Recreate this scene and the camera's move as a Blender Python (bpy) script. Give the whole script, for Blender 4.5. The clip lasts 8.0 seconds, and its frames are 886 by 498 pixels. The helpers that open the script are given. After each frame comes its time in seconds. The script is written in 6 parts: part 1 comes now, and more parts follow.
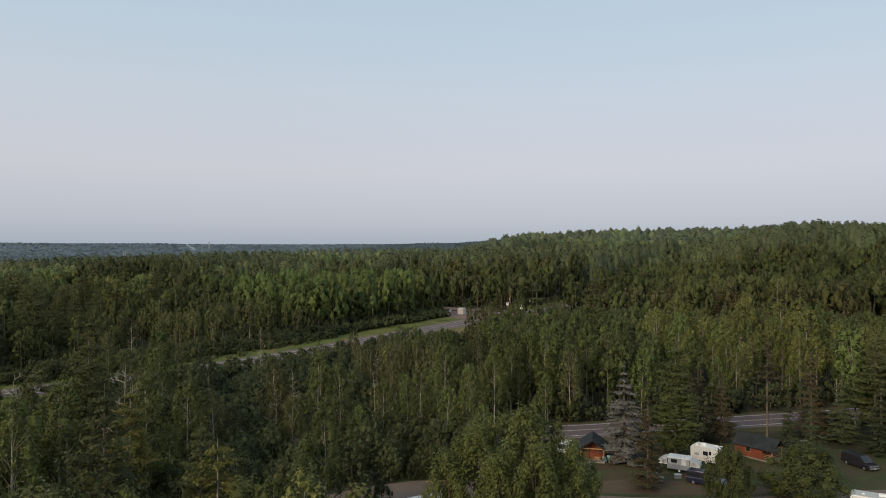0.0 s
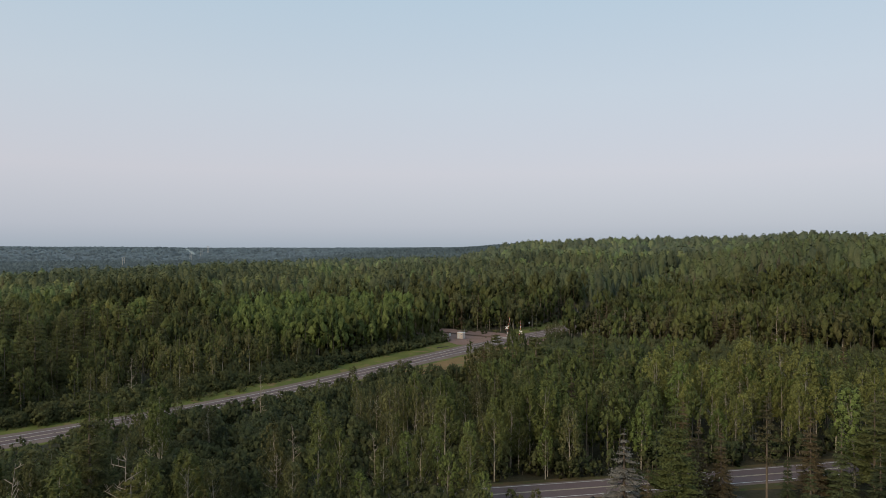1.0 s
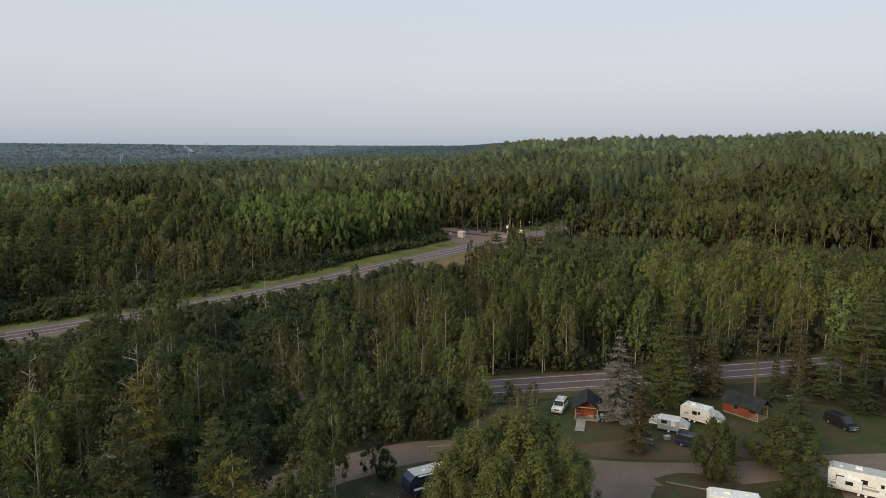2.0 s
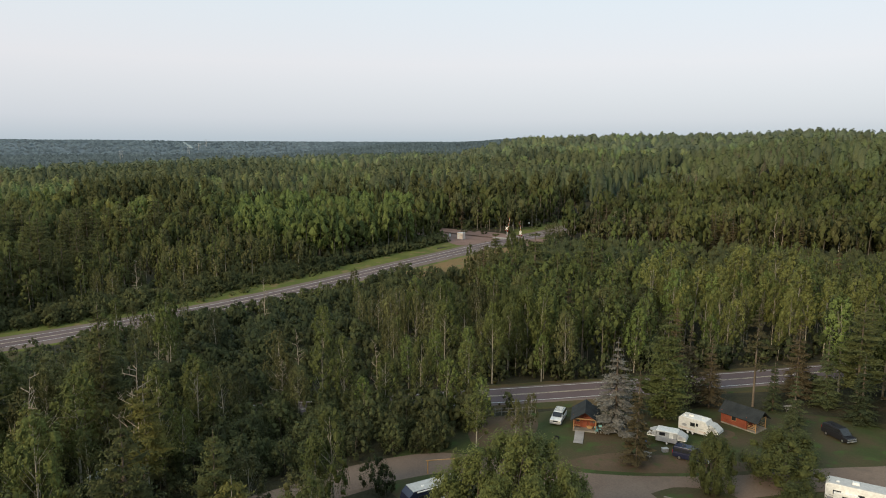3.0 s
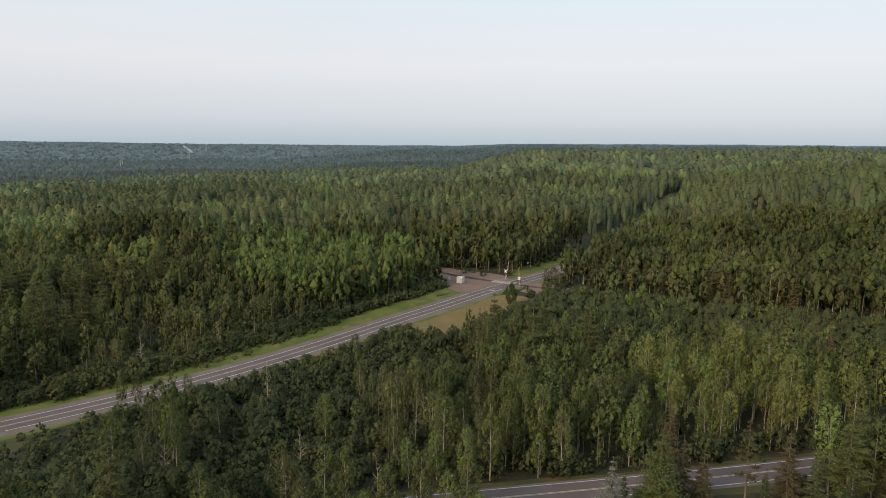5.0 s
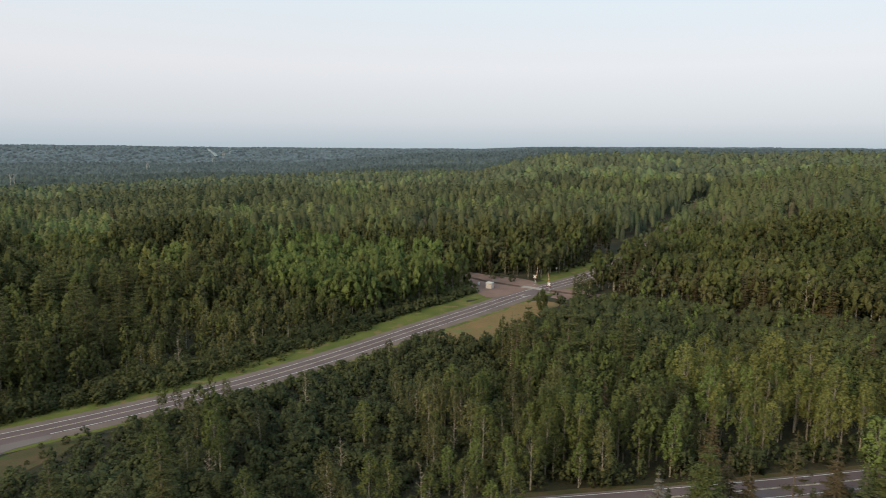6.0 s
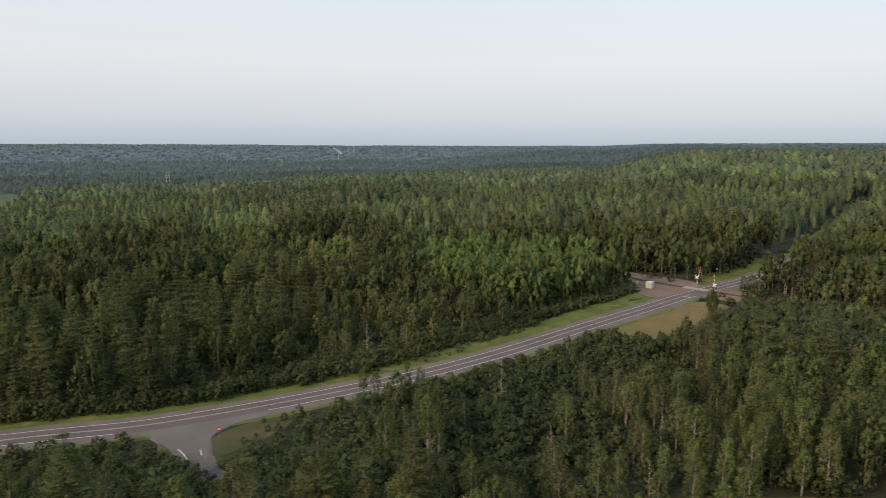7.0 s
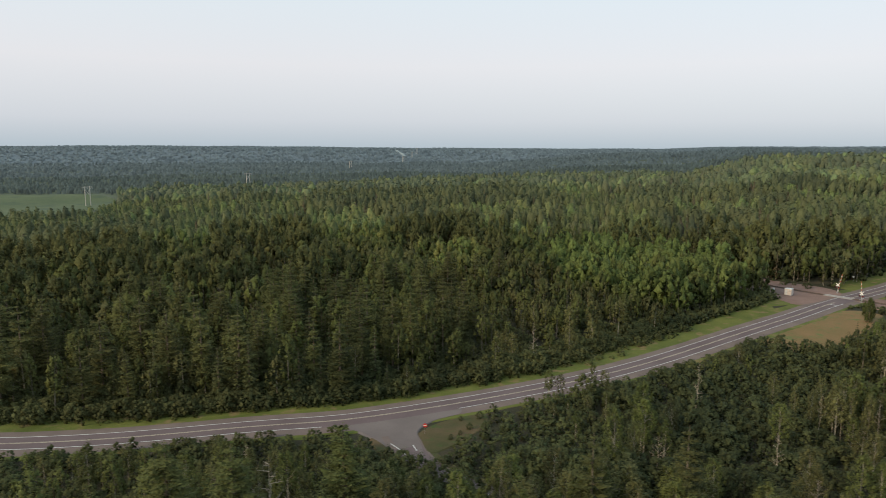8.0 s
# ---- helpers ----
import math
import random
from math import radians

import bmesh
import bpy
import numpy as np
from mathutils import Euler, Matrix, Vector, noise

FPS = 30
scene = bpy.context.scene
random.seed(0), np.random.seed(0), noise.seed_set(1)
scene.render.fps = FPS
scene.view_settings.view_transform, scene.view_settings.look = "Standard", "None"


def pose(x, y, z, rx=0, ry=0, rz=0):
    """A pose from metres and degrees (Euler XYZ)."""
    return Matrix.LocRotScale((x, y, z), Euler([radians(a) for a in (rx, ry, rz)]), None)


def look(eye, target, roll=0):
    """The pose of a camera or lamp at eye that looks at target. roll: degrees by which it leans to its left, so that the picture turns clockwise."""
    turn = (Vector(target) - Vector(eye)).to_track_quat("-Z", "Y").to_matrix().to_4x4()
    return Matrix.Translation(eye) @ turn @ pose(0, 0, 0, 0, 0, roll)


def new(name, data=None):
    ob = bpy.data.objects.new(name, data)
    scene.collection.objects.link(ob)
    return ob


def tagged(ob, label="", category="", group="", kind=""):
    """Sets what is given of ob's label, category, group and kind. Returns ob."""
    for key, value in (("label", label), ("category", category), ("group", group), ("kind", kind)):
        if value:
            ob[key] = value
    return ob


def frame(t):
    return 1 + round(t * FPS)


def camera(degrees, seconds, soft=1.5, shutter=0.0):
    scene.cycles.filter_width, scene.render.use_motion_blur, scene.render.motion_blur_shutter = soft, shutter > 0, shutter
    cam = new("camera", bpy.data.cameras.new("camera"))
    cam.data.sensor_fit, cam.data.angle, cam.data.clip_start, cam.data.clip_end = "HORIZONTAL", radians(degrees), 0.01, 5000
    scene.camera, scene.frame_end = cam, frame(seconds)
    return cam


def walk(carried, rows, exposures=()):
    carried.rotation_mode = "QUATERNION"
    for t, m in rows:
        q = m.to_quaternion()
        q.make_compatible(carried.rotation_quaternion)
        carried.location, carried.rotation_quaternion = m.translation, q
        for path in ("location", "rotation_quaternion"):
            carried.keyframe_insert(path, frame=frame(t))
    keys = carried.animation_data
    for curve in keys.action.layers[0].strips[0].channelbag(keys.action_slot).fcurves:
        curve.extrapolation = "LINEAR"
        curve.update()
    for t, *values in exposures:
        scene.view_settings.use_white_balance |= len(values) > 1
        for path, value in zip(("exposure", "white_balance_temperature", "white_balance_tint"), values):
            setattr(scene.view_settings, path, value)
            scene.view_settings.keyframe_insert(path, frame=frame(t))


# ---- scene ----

cam = camera(65.2, 8.0, soft=0.65, shutter=0.24)
METRES, EYE, TILT, LEAN, TURN = 100.0, 34.8, 0.0, 0.0, 0.0
ROWS = [
    (0.0, 0.0, 0.0, 0.0, 0.0, 0.0, -0.0),
    (0.5, -0.0008, -0.0016, 0.0576, -0.05, 0.07, 0.03),
    (1.0, -0.0017, -0.0016, 0.1090, -0.07, 0.12, -0.01),
    (1.2, -0.0027, -0.0018, 0.1094, -0.05, 0.05, -0.05),
    (1.5, -0.0039, -0.002, 0.1093, -0.02, -1.93, -0.2),
    (1.7, -0.0039, -0.001, 0.1093, -0.02, -5.0, -0.22),
    (2.05, -0.0034, 0.000, 0.1095, -0.02, -8.3, -0.25),
    (2.8, -0.0025, 0.002, 0.1185, -0.03, -8.6, -0.25),
    (3.0, -0.0019, 0.0022, 0.1374, -0.03, -8.58, -0.25),
    (3.5, -0.0013, 0.0025, 0.1913, -0.06, -8.61, -0.25),
    (4.0, -0.0025, 0.0021, 0.247, -0.09, -8.6, -0.38),
    (4.5, -0.0034, 0.0017, 0.3023, -0.09, -8.59, -0.51),
    (4.7, -0.0036, 0.0012, 0.3240, -0.08, -8.58, -0.53),
    (5.3, -0.0065, -0.0008, 0.3625, -0.02, -8.52, -0.58),
    (5.8, -0.0200, -0.0016, 0.3640, 0.35, -8.43, -0.58),
    (6.0, -0.0486, -0.0011, 0.3624, 1.65, -8.34, -0.5),
    (6.5, -0.1358, -0.0222, 0.3612, 6.57, -8.4, -0.17),
    (7.0, -0.2644, -0.0532, 0.3591, 10.94, -8.58, -0.18),
    (7.5, -0.4445, -0.1006, 0.3589, 13.6, -8.48, -0.28),
    (8.0, -0.6277, -0.1551, 0.3592, 15.33, -8.41, -0.33),
]
EXPOSURES = [(0.0, -0.22, 6500, 10), (1.5, -0.22, 6500, 10), (2.8, 0.18, 6750, 7), (8.0, 0.18, 6750, 7)]
walk(cam, [(t, pose(0, 0, EYE, TILT, LEAN, TURN) @ pose(METRES * x, METRES * y, METRES * z, 90 + pitch, roll, yaw)) for t, x, y, z, yaw, pitch, roll in ROWS], EXPOSURES)

# ---- light: clear dusk, a broad sun lamp raised 26 degrees behind the viewer ----
SUN_UP, SUN_AZ = 26.0, 222.0  # degrees above the horizon, clockwise from +y


def make_world():
    w = bpy.data.worlds.new("dusk_sky")
    w.use_nodes = True
    scene.world = w
    nt = w.node_tree
    nt.nodes.clear()
    out = nt.nodes.new("ShaderNodeOutputWorld")
    bg = nt.nodes.new("ShaderNodeBackground")
    sky = nt.nodes.new("ShaderNodeTexSky")
    sky.sky_type = "NISHITA"
    sky.sun_disc = False
    sky.sun_elevation = radians(SUN_UP)
    sky.sun_rotation = radians(SUN_AZ)
    sky.air_density, sky.dust_density, sky.ozone_density = 1.0, 2.0, 2.0
    bg.inputs["Strength"].default_value = 0.15
    # haze band: the low sky fades through pale rose to a blue-grey rim
    geo = nt.nodes.new("ShaderNodeTexCoord")
    sep = nt.nodes.new("ShaderNodeSeparateXYZ")
    ramp = nt.nodes.new("ShaderNodeValToRGB")
    nt.links.new(geo.outputs["Generated"], sep.inputs[0])
    nt.links.new(sep.outputs["Z"], ramp.inputs["Fac"])
    stops = [(0.0, (3.05, 3.6, 4.25, 1)), (0.035, (3.95, 4.2, 4.85, 1)), (0.11, (4.95, 4.88, 5.3, 1)), (0.22, (4.7, 5.2, 5.7, 1)), (0.40, (3.8, 5.0, 5.9, 1)), (1.0, (3.4, 4.3, 5.1, 1))]
    ramp.color_ramp.elements[0].position, ramp.color_ramp.elements[0].color = stops[0]
    ramp.color_ramp.elements[1].position, ramp.color_ramp.elements[1].color = stops[-1]
    for p, c in stops[1:-1]:
        e = ramp.color_ramp.elements.new(p)
        e.color = c
    mix = nt.nodes.new("ShaderNodeMixRGB")
    mix.inputs["Fac"].default_value = 0.85
    nt.links.new(sky.outputs[0], mix.inputs[1])
    nt.links.new(ramp.outputs[0], mix.inputs[2])
    nt.links.new(mix.outputs[0], bg.inputs["Color"])
    nt.links.new(bg.outputs[0], out.inputs[0])


make_world()
sun_data = bpy.data.lights.new("sun", "SUN")
sun_data.energy, sun_data.angle, sun_data.color = 2.7, radians(24), (1.0, 0.80, 0.55)
sun = new("sun", sun_data)
_a, _e = radians(SUN_AZ), radians(SUN_UP)
sun.matrix_world = look((0, 0, 300), (-300 * math.sin(_a) * math.cos(_e), -300 * math.cos(_a) * math.cos(_e), 300 - 300 * math.sin(_e)))


# ---- materials ----
def nodes_of(name, rough=0.8, metal=0.0, spec=0.3):
    m = bpy.data.materials.new(name)
    m.use_nodes = True
    nt = m.node_tree
    b = nt.nodes["Principled BSDF"]
    b.inputs["Roughness"].default_value = rough
    b.inputs["Metallic"].default_value = metal
    b.inputs["Specular IOR Level"].default_value = spec
    return m, nt, b


def rgb(c):
    return (c[0], c[1], c[2], 1.0)


def mixed(nt, fac, a, b, mode="MIX"):
    n = nt.nodes.new("ShaderNodeMixRGB")
    n.blend_type = mode
    for sock, v in zip(n.inputs, (fac, a, b)):
        if isinstance(v, (int, float)):
            sock.default_value = v
        elif isinstance(v, tuple):
            sock.default_value = rgb(v)
        else:
            nt.links.new(v, sock)
    return n.outputs[0]


def noise_of(nt, scale, detail=3.0, lo=0.35, hi=0.65, coords="Object"):
    tc = nt.nodes.new("ShaderNodeTexCoord") if coords == "Object" else nt.nodes.new("ShaderNodeNewGeometry")
    n = nt.nodes.new("ShaderNodeTexNoise")
    n.inputs["Scale"].default_value = scale
    n.inputs["Detail"].default_value = detail
    nt.links.new(tc.outputs["Object" if coords == "Object" else "Position"], n.inputs["Vector"])
    r = nt.nodes.new("ShaderNodeMapRange")
    r.inputs["From Min"].default_value, r.inputs["From Max"].default_value = lo, hi
    nt.links.new(n.outputs["Fac"], r.inputs["Value"])
    return r.outputs[0]


def bumped(nt, b, height, strength=0.4, dist=0.05):
    n = nt.nodes.new("ShaderNodeBump")
    n.inputs["Strength"].default_value, n.inputs["Distance"].default_value = strength, dist
    nt.links.new(height, n.inputs["Height"])
    nt.links.new(n.outputs[0], b.inputs["Normal"])


def surface(name, a, b_col, big=0.2, small=6.0, rough=0.85, bump=0.3, bdist=0.03, third=None, metal=0.0, spec=0.25):
    """Two colours mixed by a broad and a fine noise, with relief."""
    m, nt, b = nodes_of(name, rough, metal, spec)
    n1 = noise_of(nt, big, 4, coords="Geo")
    n2 = noise_of(nt, small, 5, 0.25, 0.75, coords="Geo")
    col = mixed(nt, n1, a, b_col)
    col = mixed(nt, n2, mixed(nt, 0.25, col, (0.0, 0.0, 0.0)), col)
    if third:
        col = mixed(nt, noise_of(nt, big * 3.1, 3, 0.55, 0.7, coords="Geo"), col, third)
    nt.links.new(col, b.inputs["Base Color"])
    bumped(nt, b, n2, bump, bdist)
    return m


def leaf_material(name, dark, light, tip, joined=False, passes=0.26, broad=(0.16, 0.14, 0.05), patches=0.012, share=0.22, grain=2.3):
    """Foliage: each crown has its own tone, each spray varies about it; light passes through in part."""
    m, nt, b = nodes_of(name, 0.7, 0, 0.1)
    if joined:
        att = nt.nodes.new("ShaderNodeAttribute")
        att.attribute_name = "tone"
        tone = att.outputs["Fac"]
    else:
        info = nt.nodes.new("ShaderNodeObjectInfo")
        tone = info.outputs["Random"]
    geo = nt.nodes.new("ShaderNodeNewGeometry")
    col = mixed(nt, tone, dark, light)
    r = nt.nodes.new("ShaderNodeMapRange")
    r.inputs["From Min"].default_value, r.inputs["From Max"].default_value, r.inputs["To Max"].default_value = 0.35, 1.0, 0.38
    nt.links.new(geo.outputs["Random Per Island"], r.inputs["Value"])
    col = mixed(nt, r.outputs[0], col, tip)
    drift = noise_of(nt, patches, 3, 0.42, 0.6, coords="Geo")
    col = mixed(nt, drift, col, mixed(nt, share, col, broad))
    # lit leaves and shaded gaps within a spray, painted in by fine noise
    fine = noise_of(nt, grain, 3, 0.36, 0.64, coords="Geo")
    col = mixed(nt, fine, mixed(nt, 1.0, col, (0.66, 0.66, 0.66), "MULTIPLY"), mixed(nt, 1.0, col, (1.27, 1.27, 1.22), "MULTIPLY"))
    bumped(nt, b, fine, 0.35, 0.2)
    nt.links.new(col, b.inputs["Base Color"])
    tr = nt.nodes.new("ShaderNodeBsdfTranslucent")
    nt.links.new(col, tr.inputs["Color"])
    ms = nt.nodes.new("ShaderNodeMixShader")
    ms.inputs[0].default_value = passes
    nt.links.new(b.outputs[0], ms.inputs[1])
    nt.links.new(tr.outputs[0], ms.inputs[2])
    nt.links.new(ms.outputs[0], nt.nodes["Material Output"].inputs["Surface"])
    return m


def plain(name, c, rough=0.5, metal=0.0, spec=0.4, vary=0.12):
    m, nt, b = nodes_of(name, rough, metal, spec)
    n = noise_of(nt, 3.0, 4, 0.3, 0.7, coords="Geo")
    col = mixed(nt, n, tuple(v * (1 - vary) for v in c), tuple(min(1, v * (1 + vary)) for v in c))
    nt.links.new(col, b.inputs["Base Color"])
    return m


LEAF = {}
PALETTE = {
    "aspen": ((0.042, 0.054, 0.020), (0.122, 0.146, 0.047), (0.135, 0.158, 0.057)),
    "bright": ((0.078, 0.110, 0.033), (0.171, 0.222, 0.068), (0.186, 0.237, 0.081)),
    "golden": ((0.103, 0.115, 0.036), (0.211, 0.223, 0.072), (0.233, 0.243, 0.087)),
    "birch": ((0.054, 0.058, 0.026), (0.144, 0.148, 0.062), (0.165, 0.162, 0.077)),
    "poplar": ((0.094, 0.116, 0.036), (0.134, 0.157, 0.051), (0.168, 0.186, 0.064)),
    "pine": ((0.038, 0.046, 0.021), (0.112, 0.123, 0.047), (0.132, 0.139, 0.056)),
    "spruce": ((0.034, 0.044, 0.024), (0.087, 0.105, 0.049), (0.110, 0.122, 0.057)),
    "shrub": ((0.033, 0.041, 0.021), (0.093, 0.110, 0.048), (0.102, 0.117, 0.054)),
    "brown": ((0.048, 0.038, 0.024), (0.125, 0.096, 0.054), (0.139, 0.106, 0.064)),
    "grey": ((0.154, 0.150, 0.145), (0.178, 0.169, 0.161), (0.209, 0.194, 0.186)),
    "lone": ((0.055, 0.051, 0.028), (0.077, 0.068, 0.035), (0.094, 0.081, 0.045)),
    "round": ((0.041, 0.058, 0.023), (0.068, 0.087, 0.031), (0.089, 0.105, 0.040)),
    "white_pine": ((0.073, 0.090, 0.033), (0.095, 0.114, 0.040), (0.132, 0.147, 0.058)),
    "yellow_pine": ((0.110, 0.108, 0.032), (0.140, 0.134, 0.040), (0.165, 0.155, 0.052)),
}
for _k, (_d, _l, _t) in PALETTE.items():
    LEAF[_k] = leaf_material(_k + "_leaves", _d, _l, _t)
    LEAF[_k + "_far"] = leaf_material(_k + "_leaves_joined", _d, _l, _t, joined=True)
    # farther leaves lifted and mixed with haze blue, painted into the colour
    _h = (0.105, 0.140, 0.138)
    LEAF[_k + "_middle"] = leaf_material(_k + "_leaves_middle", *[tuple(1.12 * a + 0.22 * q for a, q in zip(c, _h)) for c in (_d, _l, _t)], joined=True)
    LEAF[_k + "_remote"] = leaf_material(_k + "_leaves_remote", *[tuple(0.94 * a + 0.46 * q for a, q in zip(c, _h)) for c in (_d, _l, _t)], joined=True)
# distance haze painted into these leaves: paler and bluer the farther off
LEAF["distant_haze"] = leaf_material("distant_woods", (0.096, 0.126, 0.126), (0.128, 0.160, 0.150), (0.134, 0.165, 0.153), joined=True, broad=(0.078, 0.104, 0.106), patches=0.004, share=0.6, grain=0.08)
LEAF["ridge_haze"] = leaf_material("ridge_woods", (0.155, 0.198, 0.230), (0.180, 0.224, 0.252), (0.182, 0.226, 0.254), joined=True, broad=(0.140, 0.182, 0.208), patches=0.0022, share=0.6, grain=0.02)

# the basin's haze tone, painted between the hills' and the ridge's
LEAF["basin_haze"] = leaf_material("basin_woods", (0.122, 0.158, 0.174), (0.150, 0.187, 0.199), (0.154, 0.190, 0.202), joined=True, broad=(0.102, 0.134, 0.149), patches=0.003, share=0.6, grain=0.05)

PALE_BARK = surface("pale_bark", (0.31, 0.27, 0.21), (0.45, 0.41, 0.33), 0.6, 5.0, 0.8, 0.3, third=(0.16, 0.14, 0.11))
DARK_BARK = surface("dark_bark", (0.13, 0.10, 0.075), (0.21, 0.17, 0.13), 0.8, 6.0, 0.9, 0.5)
DEAD_WOOD = surface("dead_wood", (0.33, 0.27, 0.21), (0.45, 0.38, 0.31), 0.7, 5.0, 0.9, 0.4)
FOREST_FLOOR = surface("forest_floor", (0.034, 0.034, 0.017), (0.048, 0.043, 0.024), 0.05, 1.2, 0.95, 0.8, 0.2, third=(0.062, 0.050, 0.030))


def far_canopy_haze(m):
    """Beyond the near woods the sheet carries the closed canopy's colour, then painted haze blue."""
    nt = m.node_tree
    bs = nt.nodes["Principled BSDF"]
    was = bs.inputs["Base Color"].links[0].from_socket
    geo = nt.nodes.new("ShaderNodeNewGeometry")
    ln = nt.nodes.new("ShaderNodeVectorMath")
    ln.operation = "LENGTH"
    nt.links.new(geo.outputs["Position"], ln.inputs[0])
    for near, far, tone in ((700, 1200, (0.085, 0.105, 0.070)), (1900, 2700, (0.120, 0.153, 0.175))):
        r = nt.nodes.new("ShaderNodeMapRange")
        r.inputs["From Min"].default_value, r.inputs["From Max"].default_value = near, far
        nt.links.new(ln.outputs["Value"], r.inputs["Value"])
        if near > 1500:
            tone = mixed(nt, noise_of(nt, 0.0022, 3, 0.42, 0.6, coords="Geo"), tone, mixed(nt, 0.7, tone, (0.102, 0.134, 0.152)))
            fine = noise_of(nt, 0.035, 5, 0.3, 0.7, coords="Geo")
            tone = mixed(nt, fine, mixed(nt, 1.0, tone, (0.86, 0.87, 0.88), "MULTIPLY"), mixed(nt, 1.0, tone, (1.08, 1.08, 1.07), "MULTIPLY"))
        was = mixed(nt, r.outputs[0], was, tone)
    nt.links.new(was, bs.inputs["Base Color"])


far_canopy_haze(FOREST_FLOOR)
ROUGH_GRASS = surface("rough_grass", (0.120, 0.084, 0.044), (0.062, 0.064, 0.024), 0.12, 2.5, 0.95, 0.7, 0.08, third=(0.05, 0.075, 0.02))
VERGE = surface("verge_grass", (0.082, 0.104, 0.020), (0.138, 0.150, 0.034), 0.09, 2.5, 0.9, 0.7, 0.08, third=(0.175, 0.130, 0.058))
LAWN = surface("lawn", (0.084, 0.060, 0.034), (0.044, 0.062, 0.018), 0.13, 3.0, 0.9, 0.6, 0.05, third=(0.050, 0.080, 0.020))
EARTH = surface("bare_earth", (0.128, 0.086, 0.056), (0.098, 0.070, 0.042), 0.22, 3.0, 0.95, 0.6, 0.04, third=(0.070, 0.074, 0.030))
DRY_GRASS = surface("dry_grass", (0.235, 0.145, 0.066), (0.175, 0.125, 0.050), 0.08, 2.0, 0.95, 0.7, 0.06, third=(0.12, 0.13, 0.045))
ASPHALT = surface("asphalt", (0.134, 0.098, 0.100), (0.164, 0.122, 0.124), 0.10, 8.0, 0.85, 0.3, 0.01)
SHOULDER = surface("gravel_shoulder", (0.158, 0.120, 0.108), (0.198, 0.152, 0.136), 0.15, 6.0, 0.95, 0.4, 0.02)
APRON = surface("worn_asphalt", (0.155, 0.128, 0.122), (0.190, 0.158, 0.150), 0.10, 7.0, 0.9, 0.3, 0.01)
BALLAST = surface("red_ballast", (0.205, 0.130, 0.108), (0.262, 0.170, 0.142), 0.15, 5.0, 0.95, 0.6, 0.05)
RAILBED = surface("oiled_railbed", (0.075, 0.050, 0.042), (0.105, 0.072, 0.060), 0.2, 4.0, 0.9, 0.6, 0.05)
DIRT = surface("dirt_drive", (0.172, 0.124, 0.097), (0.214, 0.160, 0.126), 0.10, 4.0, 0.95, 0.4, 0.03, third=(0.15, 0.115, 0.09))
WHITE_LINE = surface("white_road_paint", (0.62, 0.62, 0.60), (0.72, 0.72, 0.70), 0.6, 9.0, 0.7, 0.1, third=(0.35, 0.33, 0.32))
YELLOW_LINE = surface("yellow_road_paint", (0.60, 0.53, 0.38), (0.68, 0.61, 0.46), 0.6, 9.0, 0.7, 0.1, third=(0.35, 0.30, 0.22))
CONCRETE = surface("concrete", (0.30, 0.28, 0.27), (0.40, 0.38, 0.36), 0.5, 6.0, 0.9, 0.3)
STEEL = plain("galvanised_steel", (0.42, 0.42, 0.42), 0.45, 0.7)
RAIL = plain("rail_steel", (0.16, 0.12, 0.10), 0.5, 0.8)
WHITE = plain("white_paint", (0.78, 0.77, 0.73), 0.4)
CREAM = plain("cream_paint", (0.62, 0.615, 0.59), 0.45)
BEIGE = plain("beige_paint", (0.62, 0.53, 0.47), 0.6)
NAVY = plain("navy_paint", (0.018, 0.022, 0.050), 0.25, 0.0, 0.6)
BLACK = plain("black_paint", (0.018, 0.018, 0.022), 0.3, 0.0, 0.5)
GREY = plain("grey_paint", (0.33, 0.33, 0.34), 0.5)
CANVAS = plain("grey_canvas", (0.45, 0.45, 0.44), 0.85)
GLASS = plain("dark_glass", (0.02, 0.022, 0.025), 0.08, 0.0, 0.6)
RUBBER = plain("tyre_rubber", (0.02, 0.02, 0.02), 0.8)
CHROME = plain("bright_metal", (0.6, 0.6, 0.6), 0.3, 0.9)
LAMP_RED = plain("red_lens", (0.35, 0.02, 0.02), 0.2)
RED = plain("red_paint", (0.55, 0.035, 0.03), 0.5)
ORANGE_RED = plain("orange_red_paint", (0.62, 0.16, 0.07), 0.5)
TEAL = plain("teal_fabric", (0.20, 0.42, 0.42), 0.8)
BLUE = plain("blue_fabric", (0.05, 0.12, 0.30), 0.8)
LOG = surface("red_stained_logs", (0.200, 0.052, 0.028), (0.265, 0.074, 0.040), 0.8, 7.0, 0.7, 0.3)
POST_WOOD = surface("stained_post_wood", (0.38, 0.22, 0.10), (0.46, 0.28, 0.14), 0.8, 7.0, 0.7, 0.3)
GREY_WOOD = surface("weathered_wood", (0.20, 0.18, 0.15), (0.30, 0.27, 0.23), 0.8, 7.0, 0.9, 0.3)
SHINGLE = surface("dark_shingles", (0.022, 0.026, 0.028), (0.040, 0.045, 0.047), 0.6, 6.0, 0.9, 0.4)


# ---- ground ----
AZ = (-62.0, -35.0, -15.0, 0.0, 8.0, 19.0, 28.0, 50.0)
DIST = (0.0, 150.0, 330.0, 600.0, 900.0, 1100.0, 1500.0, 2500.0, 3500.0, 4900.0)
